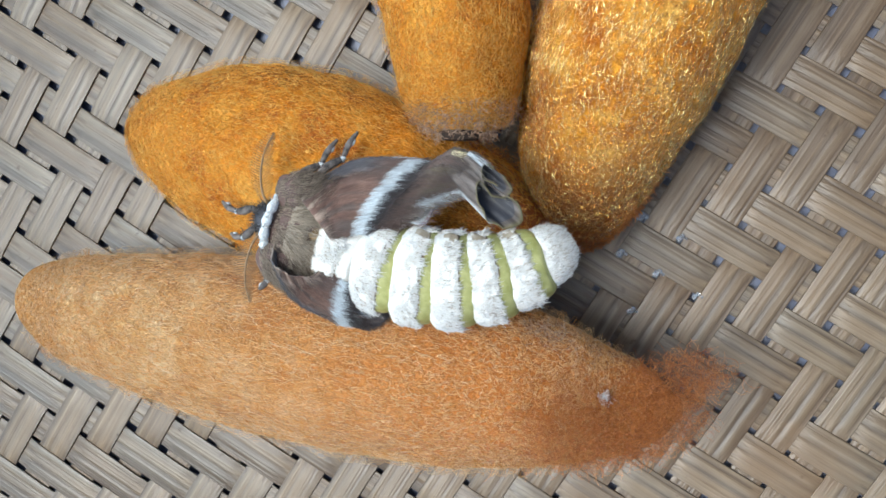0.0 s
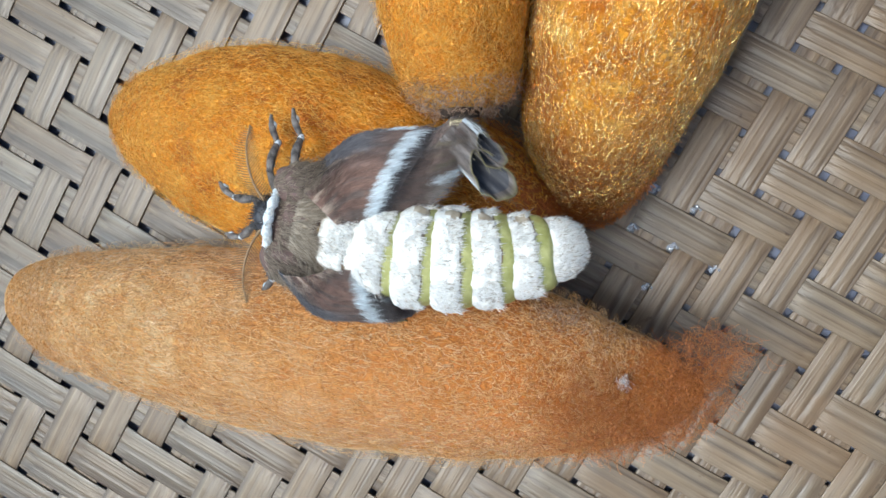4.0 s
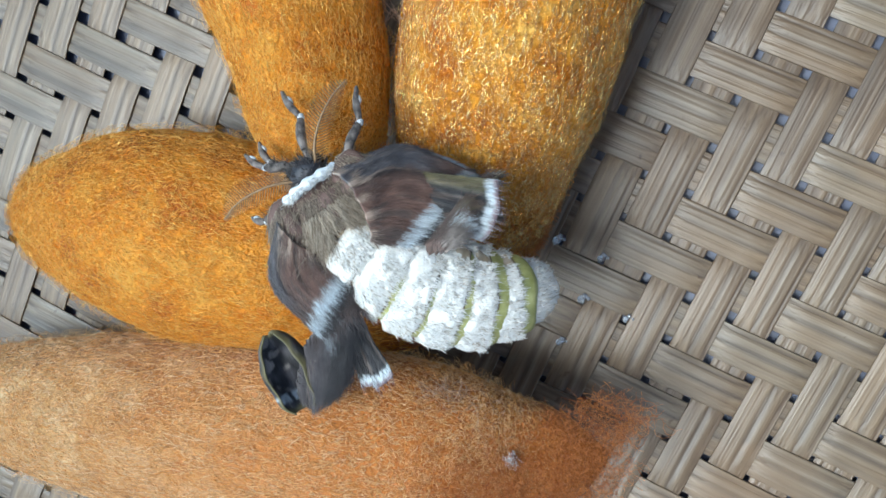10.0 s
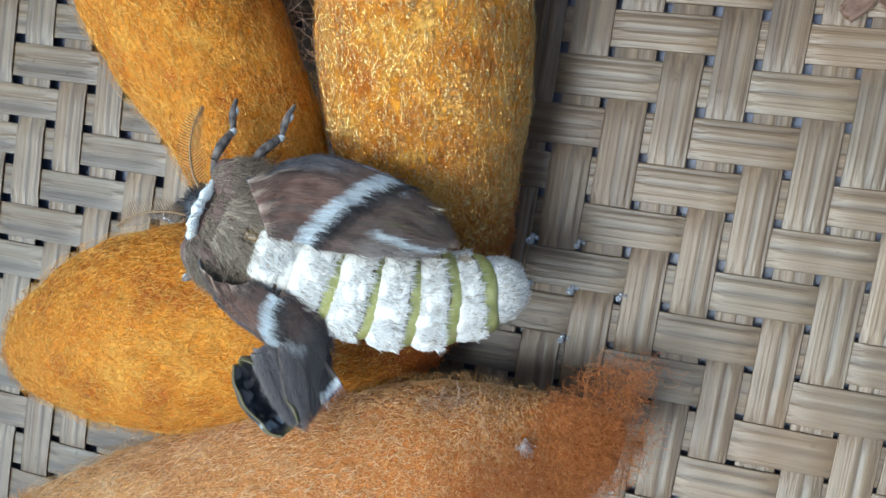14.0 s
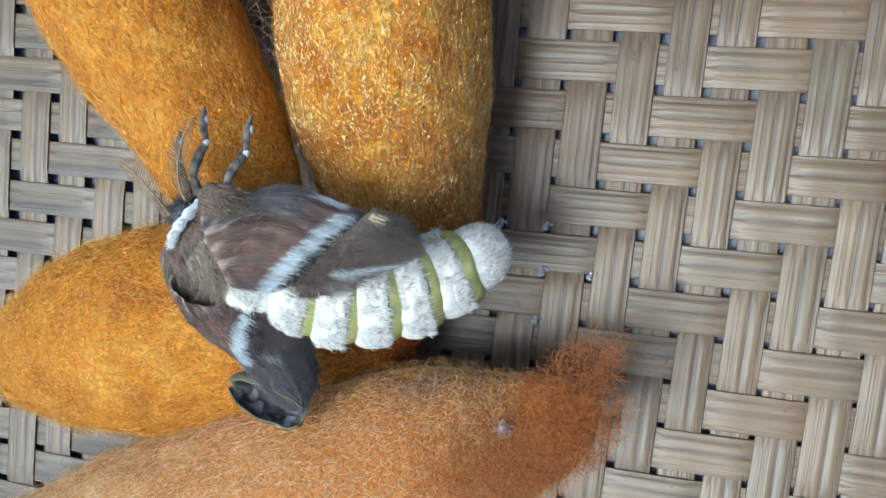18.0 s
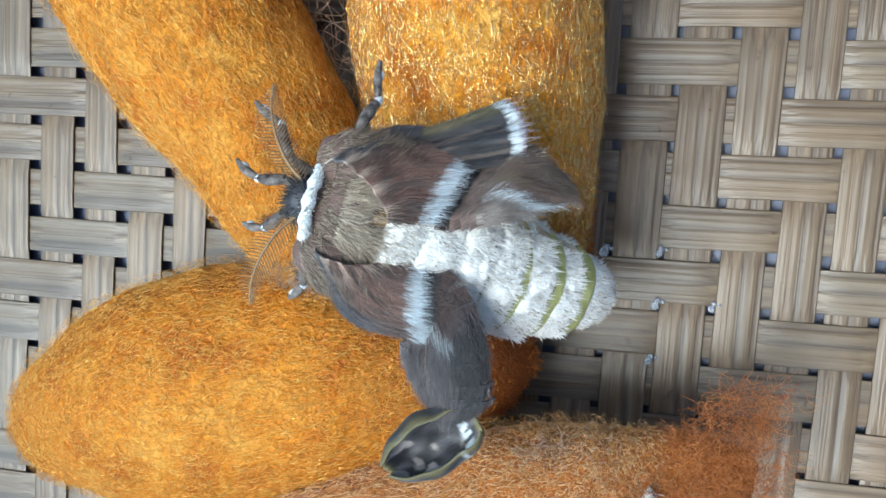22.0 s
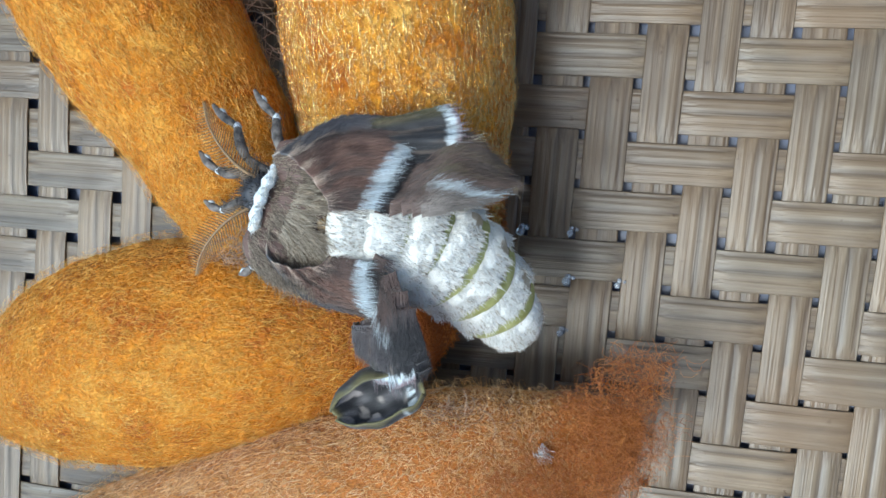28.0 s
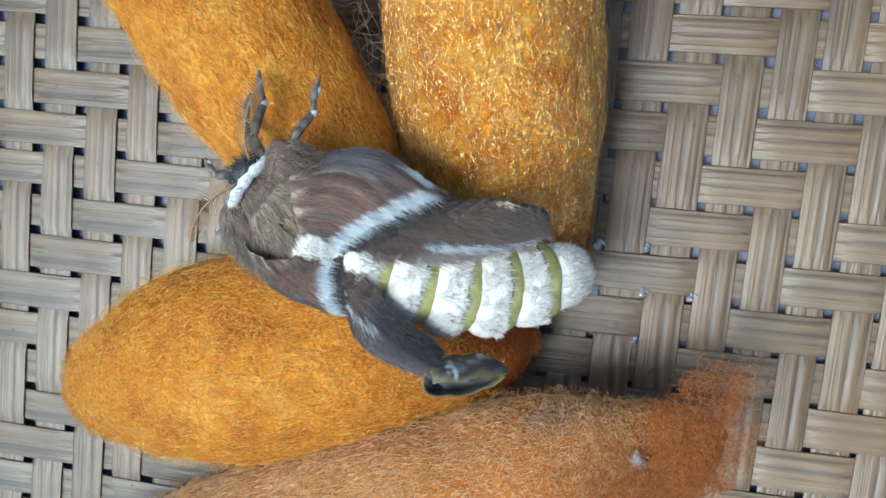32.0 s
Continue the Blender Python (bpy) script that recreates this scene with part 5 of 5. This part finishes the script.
    left_wing = [
        (0, -1.3, -3, 2.9, -2.5, -0.2, -5.2, 3.8, -2.8, 4.5, -6.2, 4.8, -2.7, 6, -5.5, 6.5, -3.6, 7.3, -4.7, 7.1, -4.1, 4.9, -5.5, 5.5, -4.5),
        (1, -1.5, -1.9, 2.1, -1, 0.5, -5.5, 3.3, -1.7, 5.4, -6.7, 4.6, -1.7, 6.9, -5.6, 6.2, -2.5, 8.5, -4.3, 7.8, -3.8, 5.3, -5.4, 6.5, -4.3),
        (2, -1.2, -2.9, 2.2, -1.4, 0.4, -6.1, 3, -1.4, 5.7, -6.6, 4.3, -1.5, 7.1, -5.8, 6.1, -2.5, 8.6, -4.5, 7.5, -3.5, 5.3, -5.4, 7, -4.5),
        (3, -1.6, -2.4, 2.5, -2.3, 0.6, -6.1, 3.4, -2.5, 6.3, -7, 4.8, -2.5, 7.3, -6.5, 6.5, -3.5, 8.6, -5.5, 7.8, -4.7, 6, -6, 7.1, -5.3),
        (4, -1.2, -3.9, 2.5, -2.2, 1.3, -6.4, 3.1, -2.2, 6.2, -6, 4.5, -2, 7.2, -5.4, 6.6, -2.9, 8.5, -4.4, 7.7, -3.8, 6.1, -4.9, 7.2, -4.2),
        (4.5, -1.1, -3.6, 2.1, -2.5, 1.7, -5.6, 2.7, -2.2, 6.5, -5, 4, -1.7, 7.9, -3.8, 6.3, -1.6, 9.5, -1.7, 8.4, -1.8, 7, -3.7, 8.5, -2.5),
        (6.5, -2, -2.7, 3, -2.2, 2.2, -6.1, 3.7, -1.8, 7.2, -5.2, 5.2, -1.2, 8.3, -4.2, 7.1, -1.4, 9.8, -2, 9.4, -1.9, 7.6, -4, 9, -3.1),
        (7, -1.6, -3.6, 2.6, -3.2, 1.7, -7.4, 3.2, -3.2, 6.7, -7.3, 4.9, -3, 7.8, -6.9, 6.7, -3.7, 9.2, -5.3, 8.8, -5.1, 6.8, -6.3, 8.3, -5.8),
        (8, -1.1, -3.1, 2.5, -2.1, 2.9, -6.1, 3.6, -2, 7, -6, 5.4, -1.7, 8.5, -6.3, 7.9, -2.4, 9.8, -4.7, 11, -2.5, 7.9, -5.6, 9.8, -5.2),
        (9, -1.1, -3.7, 2.4, -3, 2.3, -6.6, 3.1, -2.5, 6.5, -6.3, 4.8, -2.1, 8.1, -7.2, 7.3, -3.7, 8.9, -7.8, 10.1, -5.1, 7, -8.3, 6, -9.8),
        (10, -1.7, -3.3, 1.1, -1.8, 1.1, -6, 1.7, -1.3, 5.2, -6.5, 3, -1.2, 5.6, -8.4, 6.7, -4, 8, -10.8, 10.1, -7.6, 7.2, -10.5, 1.3, -8.5),
        (11, -1.9, -3.2, 2, -2.8, 0.5, -6.4, 2.7, -2.6, 4.6, -7.2, 3.7, -2.1, 3.2, -9.8, 6, -4.4, 4.3, -12.6, 7.9, -8.2, 4, -11.8, 0.1, -8.2),
        (12, -0.3, -2.2, 2.6, -2.6, 1.1, -4.1, 3.2, -1.7, 4, -5.9, 3.8, -1.1, 5.7, -7.4, 7.5, -0.4, 9, -9.1, 10.6, -3.4, 9.1, -8.2, 5.6, -7.3),
        (13, -1.4, -2.8, 2.5, -1.7, 1.2, -5.6, 3.3, -1, 5.8, -5.1, 4.4, -0.5, 5.4, -7.6, 9, -1.2, 9.5, -10, 11.5, -3.4, 8.7, -9.3, 6.3, -8),
        (14, -1, -3.2, 2.3, -3.1, 1.5, -5.4, 3.3, -2.9, 4.7, -6.6, 4.2, -2.9, 4, -8, 8.3, -3.7, 6.9, -12, 10.5, -7.3, 5.7, -11.3, 3, -8.3),
        (14.5, -0.7, -3.6, 2.9, -3.5, 1.9, -6, 3.9, -3.4, 5.6, -6.4, 5.6, -3.3, 4.9, -8.1, 8.7, -4.5, 6, -11.5, 9.8, -7.5, 4.7, -11.2, 1.3, -8.8),
        (16.5, -1.5, -2.5, 2.2, -2.1, 1.5, -5.7, 3.1, -2.1, 5.5, -5.9, 5.2, -2.4, 3.7, -8.1, 7.7, -5, 6.1, -12.5, 8.1, -9.5, 5.5, -12.2, 1.2, -10.7),
        (17, -1.3, -3.4, 2.6, -2.1, 0.9, -6.3, 3.3, -2.2, 5.8, -7.1, 5.1, -2.6, 3.5, -8.8, 7.9, -5.7, 6.1, -12.6, 8.2, -9.6, 5.7, -12.1, 1, -11.3),
        (18, 0.2, -4.2, 3, -3.2, 2, -5.6, 3.6, -2.6, 4.9, -4.8, 4.4, -1.4, 5, -6.4, 8.5, -1.2, 9.9, -8, 10.6, -3.7, 9.7, -8.1, 4.9, -8.8),
        (19, -1.9, -3.1, 2.4, -2.2, 0.2, -5.9, 3.1, -2, 4.8, -5.9, 4.4, -1.9, 3.7, -7.7, 7.5, -3.8, 9.3, -12.2, 9.7, -9.2, 9, -12.4, 4.5, -11.6),
        (20, -1.4, -3.4, 2.3, -1.9, 1.1, -6.5, 2.9, -1.8, 5.5, -5.3, 4.3, -1.1, 4.7, -7.2, 8.3, -2.5, 10.8, -10.1, 11.2, -7.3, 10.8, -10.4, 6.4, -10.6),
        (21, -1.7, -3, 1.6, -1.6, 1.1, -5.8, 2.5, -1.7, 5.9, -5.4, 4.3, -1.6, 4.5, -6.6, 9.5, -4.3, 9.3, -10.5, 10.7, -8.3, 10.3, -11.3, 6.1, -12.2),
        (22, -2.2, -2.4, 2.1, -2.1, 0.3, -6.2, 2.8, -2.2, 5, -5.8, 4.4, -2, 3.2, -7.1, 7.6, -4.9, 5.6, -9.4, 9.4, -9.3, 8.7, -10.3, 5.2, -12.7),
        (23, -2, -2.7, 1.5, -1.4, 1, -5.6, 2.2, -1.3, 5.2, -4.4, 3.7, -1.1, 3.7, -6.4, 7.9, -3.2, 6.9, -7.4, 10.6, -5.9, 10.2, -6.8, 7.3, -10.2),
        (24, -1.9, -3, 1.5, -1.4, 1.4, -5.2, 2.1, -1.2, 4.7, -4, 3.7, -0.9, 4.8, -5.6, 7.4, -1.6, 6.5, -5.6, 9.8, -3.8, 9.4, -4.6, 6.9, -8.1),
        (25, -1.7, -3, 2.1, -1.5, 1, -5.5, 2.7, -1.4, 5, -4.1, 4.2, -1.4, 4.3, -6.1, 8.1, -2.5, 6.2, -6.3, 9.7, -4.7, 9.2, -5.5, 5.9, -8.7),
        (27.5, -0.6, -2.6, 2.8, -1.7, 1.7, -6.3, 3.5, -1.7, 5.5, -5.2, 5.4, -1.8, 4.2, -7.5, 8.5, -4.7, 6.2, -8.6, 10, -7.9, 9.7, -8.6, 5.6, -11.4),
        (28, -1.9, -2.8, 2.5, -2, 1.5, -5.5, 3.1, -1.8, 5.9, -4.1, 5.1, -1.5, 4.1, -6.4, 8.3, -4.3, 7, -7.7, 9.9, -7.2, 9.5, -7.9, 5.7, -10.9),
        (29, -2, -2.8, 1.9, -2.2, 1.7, -5.3, 2.6, -1.9, 5.2, -4.5, 4.2, -1.5, 4.9, -5.9, 8.1, -2.4, 8.6, -5, 10.1, -3.1, 9.4, -4.5, 8.6, -8),
        (30, -1.6, -3, 2.3, -2.3, 1.9, -5.9, 3.1, -1.9, 5.7, -4.3, 4.7, -1.1, 7, -5.6, 8.1, -1.6, 11.8, -3.9, 12.8, -1.9, 12.7, -3.1, 13.5, -5.9),
        (31, -1.7, -3, 2, -2, 1.9, -6.1, 2.8, -1.9, 5.7, -5.2, 5.1, -1.9, 8.3, -6.1, 9, -2.5, 13.3, -4.8, 13.8, -3.2, 14.4, -3.6, 15.3, -5.9),
        (32, -0.5, -2.8, 3.3, -1.9, 3.8, -5.4, 3.9, -1.4, 6.4, -3.3, 5.3, -0.4, 9.8, -4.8, 10.4, -0.6, 15.6, -3.2, 14.1, -1.1, 15.8, -2.5, 17.5, -2),
    ]
    right_base = [
        (0, 0.55, 1.8, 2.41, -31.5, 7.1, 33.1),
        (1, 0.62, 2.87, 2.53, -37.9, 8.9, 21.4),
        (2, 0.74, 3.02, 2.49, -46.1, 7.5, 25.5),
        (3, 0.87, 1.58, 2.71, -34.2, 12.8, 32.9),
        (4, 0.5, 1.86, 2.22, -22.9, 4.1, 35.5),
        (4.5, 0.32, 1.72, 2.2, -15.1, 4.4, 48.4),
        (6.5, 0.4, 1.33, 2.63, -18.5, 12.7, 50.7),
        (7, 0.63, 1.16, 3.34, -29.3, 26.8, 31.1),
        (8, -0.01, 1.47, 3.05, -36.9, 19.7, 37.1),
        (9, 0.42, 1.54, 3.04, -24.5, 20.7, 42.6),
        (10, 0.03, 2.47, 3.66, -26.9, 34.4, 48.7),
        (11, 0.11, 1.98, 3.22, -31.5, 23.8, 31.7),
        (12, 0.32, 1.65, 2.35, -14.1, 6.6, 45.8),
        (13, 0.27, 1.57, 2.88, -28.7, 16.8, 42.5),
        (14, 0.79, 2.53, 2.77, -35.4, 14.1, 23),
        (14.5, 1.44, 1.98, 3.05, -35.6, 19.9, 25.4),
        (16.5, 0.4, 3.16, 3.31, -42.2, 24.9, 22.6),
        (17, 0.19, 1.72, 3.36, -37.8, 26.4, 25.6),
        (18, 0.34, 1.22, 2.99, -22, 19.7, 36.4),
        (19, 0.09, 2.28, 3.21, -38.6, 23, 31.4),
        (20, 0.64, 1.85, 3.22, -20.6, 24.9, 28.7),
        (21, 0.17, 2.5, 3.52, -37.5, 30.1, 23.9),
        (22, -0.09, 1.86, 3.61, -36.5, 32.3, 21.8),
        (23, -0.51, 1.75, 3.66, -31.6, 33.9, 33.7),
        (24, -0.56, 2.01, 3.82, -36.8, 37.5, 31.7),
        (25, -0.39, 2.28, 3.7, -39.9, 34.3, 28.6),
        (27.5, 0.51, 3.6, 3.71, -38.5, 34.7, 28.1),
        (28, -0.61, 2.66, 3.48, -37.7, 29.1, 29.9),
        (29, -0.24, 2.28, 3.3, -24.4, 26.2, 38.4),
        (30, -0.25, 2.31, 2.91, -28, 17.5, 27.5),
        (31, -0.16, 3.13, 2.81, -33.9, 15, 23.3),
        (32, 0.45, 1.78, 2.22, -17.1, 4.6, 26.5),
    ]
    left_base = [
        (0, 0.53, -2.63, 3.08, 40.2, 24.2, -24.9),
        (1, 0.47, -1.75, 2.31, 14.9, 3.6, -27.6),
        (2, 0.3, -2.27, 2.48, 11.6, 4.4, -20.7),
        (3, 0.67, -2.5, 2.26, 23, 5.3, -25),
        (4, 0.5, -3.11, 2.5, 25.9, 10.9, -10.3),
        (4.5, 0.39, -2.97, 2.5, 37.6, 9.4, -3.7),
        (6.5, 0.89, -2.38, 2.23, 21, 5, -10.3),
        (7, 0.79, -3.58, 2.16, 19.7, 3.4, -17.3),
        (8, 1.22, -2.69, 2.18, 22, 3.5, -11.9),
        (9, 0.8, -3.24, 2.27, 23.7, 5.5, -10.8),
        (10, -0.44, -2.61, 2.18, 12.1, 0.1, -11.9),
        (11, -0.18, -2.81, 2.35, 16.9, 5.4, -22.3),
        (12, 0.55, -1.65, 2.91, 33.9, 20.3, -24.8),
        (13, 0.34, -2, 2.59, 19.1, 10.2, -11.2),
        (14, 0.49, -2.91, 2.65, 43.8, 12.5, -22.2),
        (14.5, 1.23, -3.41, 2.87, 45, 18, -18.4),
        (16.5, 0.69, -2.4, 2.55, 34.2, 11, -20.5),
        (17, 0.72, -2.87, 2.4, 21.9, 8.6, -22.4),
        (18, 0.62, -2.9, 2.75, 28.0, 13.0, -12.0),
        (19, 0.05, -2.54, 2.74, 29.2, 16.6, -18.1),
        (20, 0.19, -2.65, 2.75, 20.1, 13, -9.2),
        (21, 0.14, -2.44, 2.41, 27.1, 8.6, -11.8),
        (22, -0.03, -2.31, 2.48, 24.8, 10.5, -20.7),
        (23, -0.3, -2.17, 2.55, 29.5, 11.7, -7.2),
        (24, -0.28, -2.28, 2.78, 35.5, 16.8, -1.8),
        (25, 0.06, -2.41, 2.92, 39.2, 20, -4.9),
        (27.5, 1.03, -2.33, 2.79, 26.2, 16.6, -16.4),
        (28, 0.51, -2.4, 2.79, 41.4, 16.2, -6.7),
        (29, 0.05, -2.42, 2.64, 40.1, 12.7, -7.2),
        (30, 0.43, -2.51, 2.68, 32.8, 14.5, -4.6),
        (31, 0.52, -2.62, 2.54, 30.9, 11.1, -11.4),
        (32, 1.39, -2.26, 2.68, 33.1, 14.5, 3.3),
    ]
    walk(WINGS["right_base"], [(t, placed(*p)) for t, *p in right_base])
    walk(WINGS["left_base"], [(t, placed(*p)) for t, *p in left_base])
    beat(WINGS["right"], right_wing, right_base, 1)
    beat(WINGS["left"], left_wing, left_base, -1)
    tip, cup, right_under, left_under = [], [], [], []
    for row, base in zip(right_wing, right_base):
        mids, chords = wing_sections(row, base, 1)
        ax, ay, bx, by = row[21:25]
        at, d = Vector((ax, ay, 1.2)), Vector((bx - ax, by - ay, 0))
        if row[0] > 8:
            at, d = Vector(mids[1] - chords[1] * 0.3) - Vector((0, 0, 3.2)), Vector(mids[3] - mids[1]) * Vector((1, 1, 0))
        tip.append((row[0], turned(at, d, (-d.y, d.x, 0))))
        right_under.append((row[0], turned(mids[1] - [0, 0, 1.6], mids[3] - chords[3] * 0.3 - mids[1], chords[1])))
    for row, base in zip(left_wing, left_base):
        mids, chords = wing_sections(row, base, -1)
        ax, ay, bx, by = row[21:25]
        z = -0.3
        if row[0] <= 9:
            ax, ay, bx, by, z = row[13], row[14] + 1.0, row[3], row[4], -2.2
        elif row[0] in (12, 13):
            (ax, ay, _), (bx, by, _), z = mids[4] + (mids[3] - mids[4]) * 0.45, mids[3] + chords[3] * 0.2, -2.0
        else:
            ax, ay = 0.4 * ax + 0.6 * mids[4][0], 0.4 * ay + 0.6 * mids[4][1]
        d = Vector((bx - ax, by - ay, 0)).normalized()
        fold = min(1.0, max(0.0, (row[0] - 28.5) / 2.5))
        cup.append((row[0], turned((ax, ay, z), d + Vector((0, 0, -1.3 * fold)), (-d.y, d.x, 0.7 * fold))))
        start = mids[2] - chords[2] * 0.15
        end = mids[4] - chords[4] * 1.2
        if row[0] < 8:
            left_under.append((row[0], turned(start + [-2.0, 1.5, -2.8], (1, 0.2, 0), (-0.2, 1, 0))))
        else:
            left_under.append((row[0], turned(start - [0, 0, 0.9], end - start, -chords[3])))
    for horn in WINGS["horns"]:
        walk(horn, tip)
    walk(WINGS["cup"], cup)
    walk(WINGS["right_hind"], right_under)
    walk(WINGS["left_hind"], left_under)
    bend = [
        (0, 11.39, 0.17, 0.11, 18.4, 5.1, -1.4), (1, 11.74, -1.39, 0.44, 20.1, -2.8, -0.7), (2, 10.49, -1.06, 0.86, 18.2, -4.6, 0.3),
        (3, 10.53, -1.26, -0.34, 19.2, 0, -1.8), (4, 10.1, 0.07, 0.31, 18.4, 3, -0.6), (4.5, 9.42, 2.03, 0.18, 17, 7.2, -0.8),
        (6.5, 10.15, 2.58, 0.01, 15.7, 8.6, -1.8), (7, 9.43, -1.44, -0.18, 17.6, 1.3, -1.7), (8, 9.86, 2.07, -1.01, 17.3, 6.8, -3.4),
        (9, 9.78, 3.02, -0.33, 15.8, 6.9, -2.7), (10, 7.95, 2.71, -0.8, 11.5, 7.8, -3.2), (11, 7.97, -0.16, -1.31, 15.4, 3.7, -3.2),
        (12, 9.08, 4.3, -2, 12.6, 11.6, -4.9), (12.5, 8.77, 1.19, -2.51, 15.5, 4.3, -5.4), (13, 10.29, 2.48, -3.13, 15.3, 8.1, -7.6),
        (14, 10.29, 0.24, -1.87, 17.2, 4.1, -4.6), (17, 7.69, -0.39, -2.97, 14.2, 1.4, -6.2), (18, 9, 2.79, -3.02, 13.3, 9.4, -7.7),
        (19, 9.25, 1.37, -1.94, 14.8, 6.8, -4.6), (20, 8.9, 1.55, -2.11, 15.8, 7.5, -4.5), (21, 9.04, 0.25, -2.2, 15.6, 2.1, -5.2),
        (22, 7.05, -1.21, -2.61, 13.8, -1.1, -6), (23, 7.94, 0.93, -2.31, 14.1, 2.2, -5.9), (24, 6.37, 2.35, -2.87, 12.8, 4.4, -7.5),
        (25, 6.23, 1.28, -2.91, 12.3, 0.6, -8.5), (28, 7.45, 0.29, -2.52, 14.3, -3.3, -6.6), (29, 8.41, 0.81, -2.21, 14.3, 3.5, -5.9),
        (30, 10.33, 2.01, -1.75, 16.8, 4.5, -5.1), (31, 10.3, 1.14, -1.77, 17.8, 1.2, -4.8), (32, 10.98, 2.44, -2.86, 17.5, 8.2, -6.9),
    ]
    # the rings of the abdomen lie along a curve from the waist by its middle to its tip
    for k, ring in enumerate(RINGS):
        line = []
        for t, mx, my, mz, ex, ey, ez in bend:
            a, m, e = Vector((1.6, 0, -0.2)), Vector((mx, my, mz)), Vector((ex, ey, ez))
            c = 2 * m - (a + e) / 2
            e = e - (e - c).normalized() * 1.2
            u = (k + 0.55) / 6.55
            p = (1 - u) ** 2 * a + 2 * u * (1 - u) * c + u * u * e
            d = 2 * (1 - u) * (c - a) + 2 * u * (e - c)
            yaw, dip = math.atan2(d.y, d.x), math.atan2(-d.z, math.hypot(d.x, d.y))
            line.append((t, placed(p.x, p.y, p.z, 0, math.degrees(dip), math.degrees(yaw))))
        walk(ring, line)
    right_feeler = [
        (0, 114.44), (1, 121), (2, 126.09),
        (3, 126.84), (4, 125.67), (4.5, 127.67),
        (6.5, 143.39), (7, 121.21), (8, 156.21),
        (9, 128.89), (10, 133.96), (11, 121.92),
        (12, 124.72), (13, 148.54), (14, 126.04),
        (17, 126.96), (18, 130.92), (19, 140.75),
        (20, 135.27), (21, 142.86), (22, 133.53),
        (23, 119), (24, 147.11), (25, 119.88),
        (28, 159.34), (29, 154.82), (30, 155.04),
        (31, 131.12), (32, 130.04),
    ]
    walk(FEELERS["right"], [(t, placed(-3.3, 0.8, 0.6, 0, 2, a)) for t, a in right_feeler])
    left_feeler = [
        (0, 265.29), (1, 261.38), (2, 257.41),
        (3, 256.47), (4, 257.82), (4.5, 236.76),
        (6.5, 255.7), (7, 250.98), (8, 236.81),
        (9, 234.99), (10, 252.54), (11, 232.45),
        (12, 221.64), (13, 224.87), (14, 203.48),
        (17, 228.4), (18, 167.87), (19, 249.39),
        (20, 239.89), (21, 233.53), (22, 245.64),
        (23, 237.38), (24, 230.55), (25, 224.55),
        (28, 241.39), (29, 239.72), (30, 235.46),
        (31, 233.97), (32, 257.09),
    ]
    walk(FEELERS["left"], [(t, placed(-3.3, -0.8, 0.6, 0, 2, a)) for t, a in left_feeler])
    mid_leg = [
        (0, 75.48), (1, 81.41), (2, 86.46),
        (3, 69.84), (4, 115.87), (4.5, 88.4),
        (6.5, 105.12), (7, 104.05), (8, 111.73),
        (9, 104.5), (10, 145.93), (11, 120.23),
        (12, 116.17), (13, 108.44), (14, 90.96),
        (17, 116.12), (18, 118.55), (19, 138.73),
        (20, 103.83), (21, 131.58), (22, 97.23),
        (23, 104.7), (24, 101.19), (25, 113.45),
        (28, 147.77), (29, 144.62), (30, 134.76),
        (31, 117.72), (32, 118.11),
    ]
    walk(LEGS["mid"], [(t, placed(-0.6, 1.9, -0.2, 0, 4, a)) for t, a in mid_leg])
    fore_leg = [
        (0, 71.15), (1, 79.93), (2, 85.49),
        (3, 76.17), (4, 114.02), (4.5, 136.12),
        (6.5, 167.39), (7, 148.1), (8, 143.68),
        (9, 143.76), (10, 178.86), (11, 130.41),
        (12, 139.7), (13, 122.72), (14, 110.27),
        (17, 136.1), (18, 132.81), (19, 164.17),
        (20, 148.35), (21, 144.25), (22, 147.85),
        (23, 136.42), (24, 139.66), (25, 158.65),
        (28, 157.68), (29, 143.36), (30, 137.12),
        (31, 141.69), (32, 139.44),
    ]
    walk(LEGS["fore"], [(t, placed(-2.4, 1.2, -0.3, 0, 4, a)) for t, a in fore_leg])
    front_leg = [
        (0, 183.25), (4, 168.15), (9, 210.51),
        (10, 221.86), (17, 169.24), (18, 149.9),
        (19, 189.77), (20, 173.65), (21, 177.22),
        (22, 171.13), (23, 190.42), (24, 186.91),
        (25, 172.76), (28, 177.14), (29, 185.65),
        (30, 139.67), (31, 139.06), (32, 141.83),
    ]
    walk(LEGS["front"], [(t, placed(-2.8, 0, -0.6, 0, 6, a)) for t, a in front_leg])


motions()
